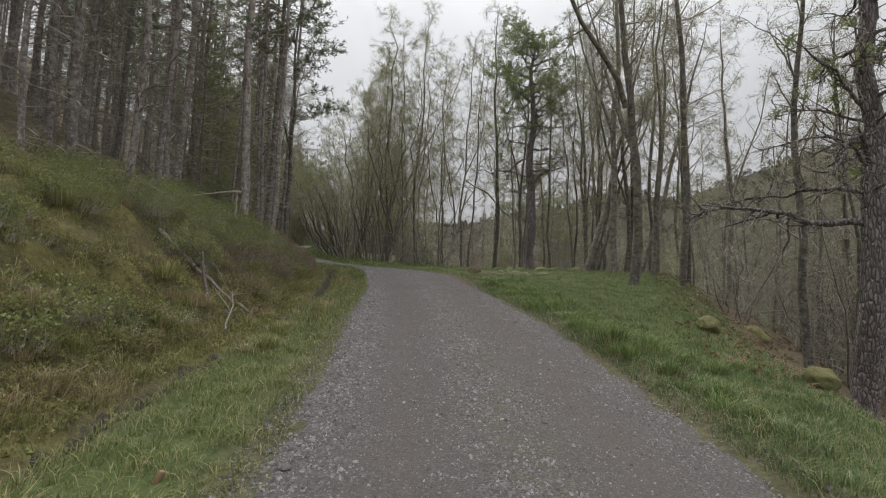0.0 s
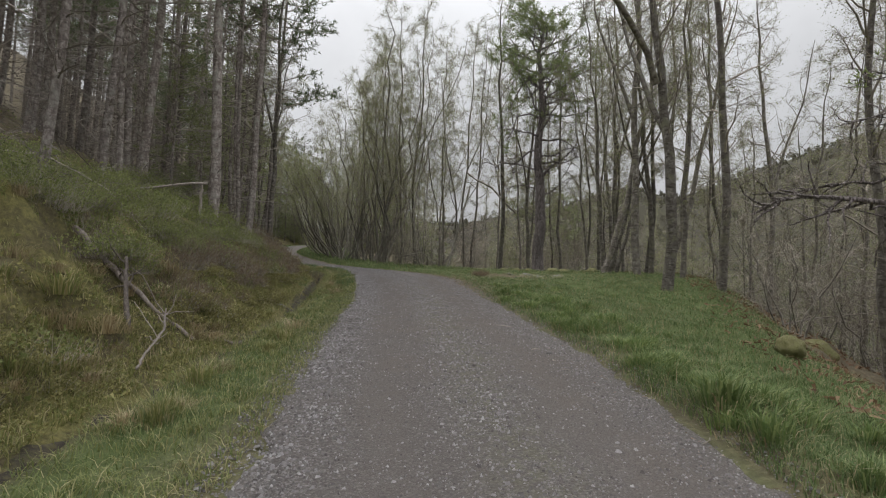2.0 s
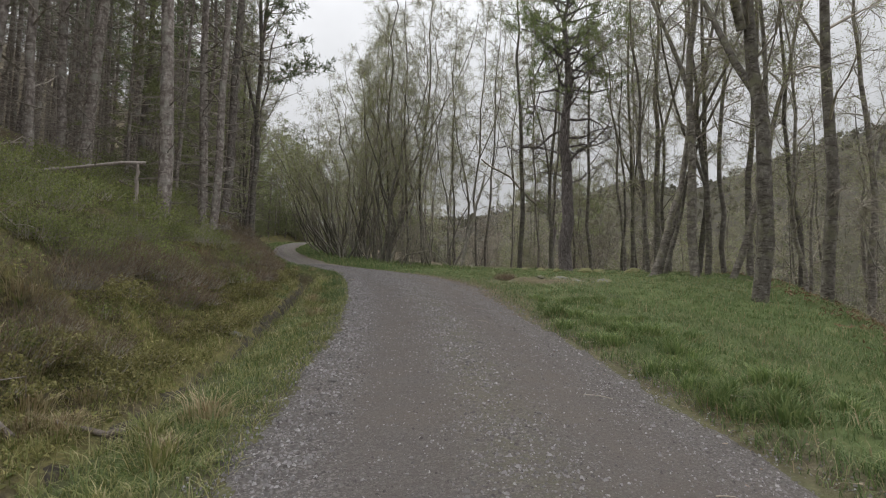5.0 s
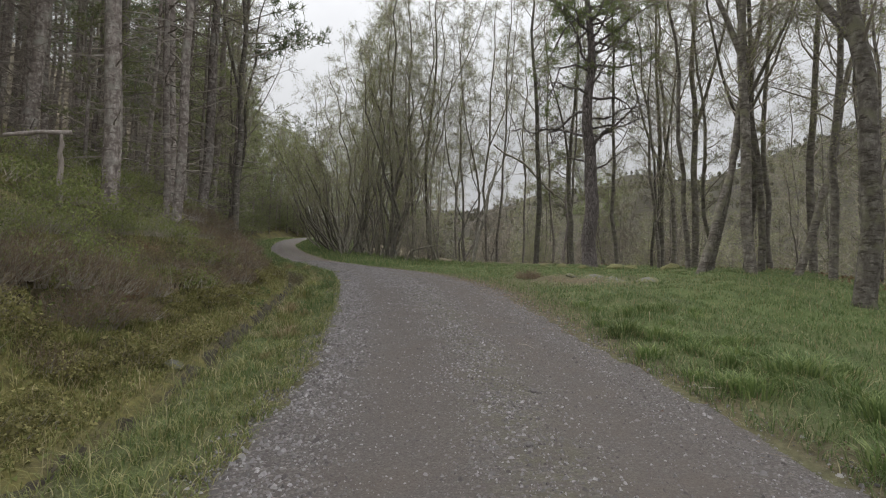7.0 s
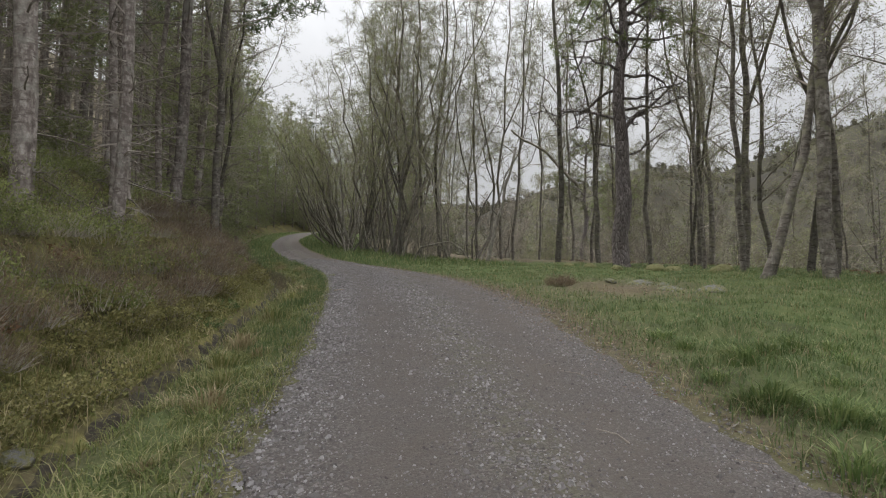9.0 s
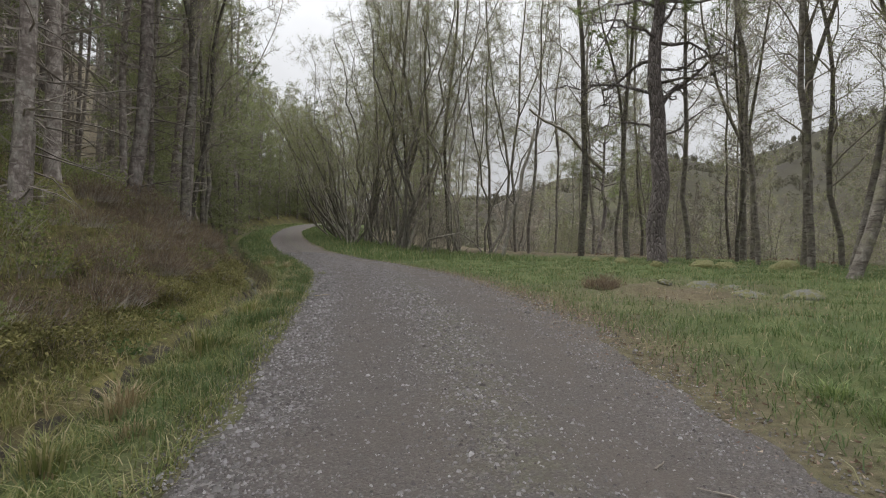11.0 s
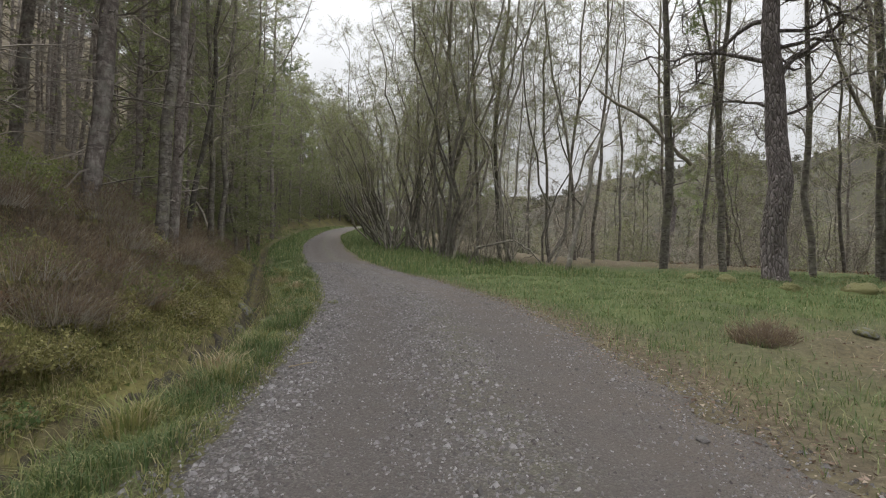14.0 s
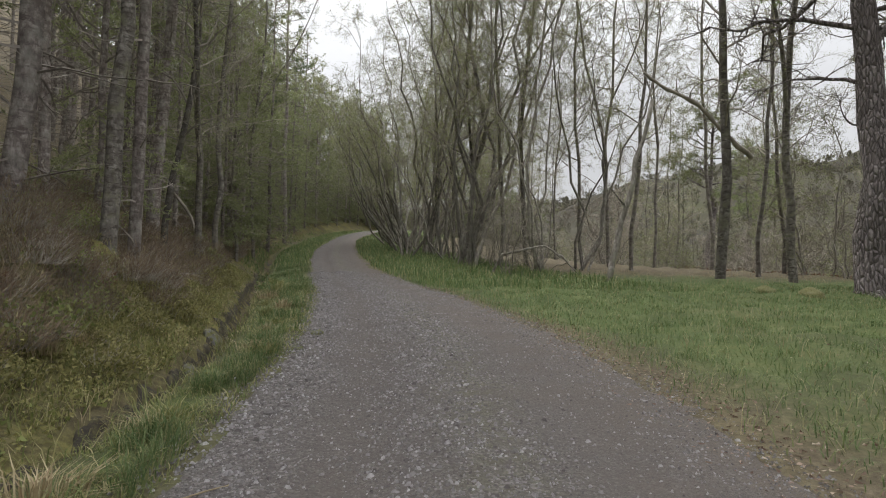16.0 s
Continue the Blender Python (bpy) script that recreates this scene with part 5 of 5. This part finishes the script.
for k in range(16):
    y = r2.uniform(5, 29)
    x = float(road_right(y)) + r2.uniform(-.9, .5)
    a, ln = r2.uniform(0, 6.283), r2.uniform(.1, .28)
    z = float(height(x, y)) + .012
    stick("twig", [(x, y, z), (x + math.cos(a) * ln * .5, y + math.sin(a) * ln * .5, z + .015), (x + math.cos(a + .3) * ln, y + math.sin(a + .3) * ln, z + ln * .08)], .006, "short dead twig lying on the track edge", "twig", M_TWIG, 0, 400 + k, 5)
stick("twig", [(-3.3, 22.9, 2.35), (-3.2, 23.0, 2.37), (-3.12, 23.12, 2.37)], .006, "pale bent stick on the gravel edge", "twig", M_STRAW, 0, 440, 5)
for k in range(22):
    y = r2.uniform(3.5, 30)
    c = r2.choice((.06, .12, .5, .62, .9)) + r2.normal() * .03
    rock("loose_stone", float(road_left(y) + (road_right(y) - road_left(y)) * c), y, r2.uniform(.022, .042), .6, M_GRAVEL, "angular grey stone loose on the track", 60 + k, "stone", .3, "larger loose stones")
ferns = [bush("dead_fern", 311, M_BRACKEN, "collapsed pale brown fern on the bank", "fern", "dead ferns", 40, .3, .3, 420, .05, .1), bush("green_fern", 312, M_GRASS, "fresh green fern beside the ditch", "fern", "green ferns", 40, .28, .3, 420, .05, .2)]
spread_copies(ferns, [(-6.9, 24.9, 0, 1.0), (-8.2, 33.2, 0, 1.0), (-6.2, 19.3, 90, .9), (-6.9, 29.4, 40, .9), (-7.5, 27.0, 30, .9), (-5.0, 21.8, 10, .8), (-5.2, 17.2, 70, .8), (-4.6, 20.4, 70, .7), (-6.4, 23.0, 160, .8), (-9.4, 35.4, 10, .9)])

# ---- loose stones on the track ----
r2 = np.random.RandomState(12)
n = 210000
sy = 1.8 + 36 * r2.uniform(0, 1, n) ** 1.15
sc = r2.uniform(-.08, 1.07, n)
want = .5 + .9 * np.exp(-((sc - .05) / .1) ** 2) + .6 * np.exp(-((sc - .5) / .13) ** 2) * step(waves(sc * 2, sy, 3.5), -.8, .3) + .7 * np.exp(-((sc - .92) / .1) ** 2) - .2 * np.exp(-((sc - .74) / .11) ** 2) - .16 * np.exp(-((sc - .26) / .1) ** 2) + .7 * np.exp(-((sc - .36) / .1) ** 2) * step(sy, 20, 22.5)
keepers = r2.uniform(0, 1, n) < np.clip(want, 0, 1) * (.5 + .5 * step(waves(sc * 3, sy, .9), -.4, .4))
sy, sc = sy[keepers], sc[keepers]
sx = road_left(sy) + (road_right(sy) - road_left(sy)) * sc
rim = np.exp(-((sc - .05) / .1) ** 2) + .6 * np.exp(-((sc - .5) / .12) ** 2) + .5 * np.exp(-((sc - .36) / .1) ** 2) * step(sy, 20, 22.5)
size = np.clip(r2.lognormal(-5.12, .4, len(sy)) * (1 + .6 * rim), .003, .025)
rot = r2.uniform(0, 6.283, len(sy))
nub = np.array([(1, .5, -.5), (-1, .55, -.5), (-.9, -.6, -.5), (1, -.5, -.5), (.55, .05, .45), (-.5, -.05, .4)])
tri = np.array([(0, 1, 5), (0, 5, 4), (2, 3, 4), (2, 4, 5), (1, 2, 5), (3, 0, 4)])
v = nub[None] * r2.uniform(.6, 1.3, (len(sy), 6, 3))
cs, sn = np.cos(rot)[:, None], np.sin(rot)[:, None]
v = np.stack((v[..., 0] * cs - v[..., 1] * sn, v[..., 0] * sn + v[..., 1] * cs, v[..., 2] * 1.1), 2) * size[:, None, None]
v += np.stack((sx, sy, height(sx, sy) + .004 + size * .38), 1)[:, None]
g = Geo()
g.add(v.reshape(-1, 3), tris=(np.arange(len(sy))[:, None, None] * 6 + tri[None]).reshape(-1, 3))
solo("gravel", g, M_GRAVEL, Matrix.Identity(4), "loose angular grey gravel on the track", "gravel", kind="stuff")

# ---- far woods on the hills ----
r2 = np.random.RandomState(14)
fx, fy = [], []
while len(fx) < 4200:
    az, r = r2.uniform(-16, 62), r2.uniform(85, 400) if r2.uniform() < .75 else r2.uniform(85, 170)
    x, y = r * math.sin(radians(az)), 10 + r * math.cos(radians(az))
    if x < float(np.interp(y, RIGHT_Y, RIGHT_X)) + 9 and y < 120 or x < -60:
        continue
    fx.append(x)
    fy.append(y)
fx, fy = np.array(fx), np.array(fy)
fz = height(fx, fy)
per = 90
tallness = r2.uniform(2.2, 4.4, len(fx))
d = r2.normal(size=(len(fx), per, 3))
d /= np.linalg.norm(d, axis=2)[..., None]
d *= r2.uniform(.25, 1, (len(fx), per, 1)) ** .5
c = np.stack((fx, fy, fz + tallness * .52), 1)[:, None] + d * (tallness[:, None] * np.array((.3, .3, .5)))[:, None]
g = Geo()
g.flakes(c.reshape(-1, 3), np.repeat(np.hypot(fx, fy) * .0017, per), r2, 0, .6)
g.spikes(np.stack((fx, fy, fz), 1), np.tile((0, 0, 1.0), (len(fx), 1)), tallness, .25, r2)
solo("far_wood", g, M_FARWOOD, Matrix.Identity(4), "distant bare and budding birch wood", "woodland", kind="stuff")

# ---- woods in the valley, between the edge and the hills ----
r2 = np.random.RandomState(15)
stems, haze = Geo(), Geo()
placed = 0
while placed < 420:
    y = r2.uniform(30, 125)
    x = float(np.interp(y, CREST_Y, CREST_X)) + r2.uniform(12, 95)
    if x < -6 + .1 * y or x > 20 + 1.05 * y:
        continue
    placed += 1
    z, tall = float(height(x, y)), r2.uniform(7, 13)
    top = np.array((x + r2.normal() * .6, y + r2.normal() * .6, z + tall))
    stems.tube(np.array([(x, y, z - .2), ((x + top[0]) / 2, (y + top[1]) / 2, z + tall * .5), tuple(top)]), (.11, .07, .015), 4)
    k = 46
    f = r2.uniform(.25, .98, k)
    base = np.array((x, y, z - .2)) + (top - np.array((x, y, z - .2))) * f[:, None]
    w = np.stack((r2.normal(size=k), r2.normal(size=k), r2.uniform(.1, 1.2, k)), 1)
    w /= np.linalg.norm(w, axis=1)[:, None]
    ln = r2.uniform(.8, 2.6, k) * (1.2 - .7 * f)
    stems.spikes(base, w, ln, .04, r2)
    m = 330
    j = r2.randint(0, k, m)
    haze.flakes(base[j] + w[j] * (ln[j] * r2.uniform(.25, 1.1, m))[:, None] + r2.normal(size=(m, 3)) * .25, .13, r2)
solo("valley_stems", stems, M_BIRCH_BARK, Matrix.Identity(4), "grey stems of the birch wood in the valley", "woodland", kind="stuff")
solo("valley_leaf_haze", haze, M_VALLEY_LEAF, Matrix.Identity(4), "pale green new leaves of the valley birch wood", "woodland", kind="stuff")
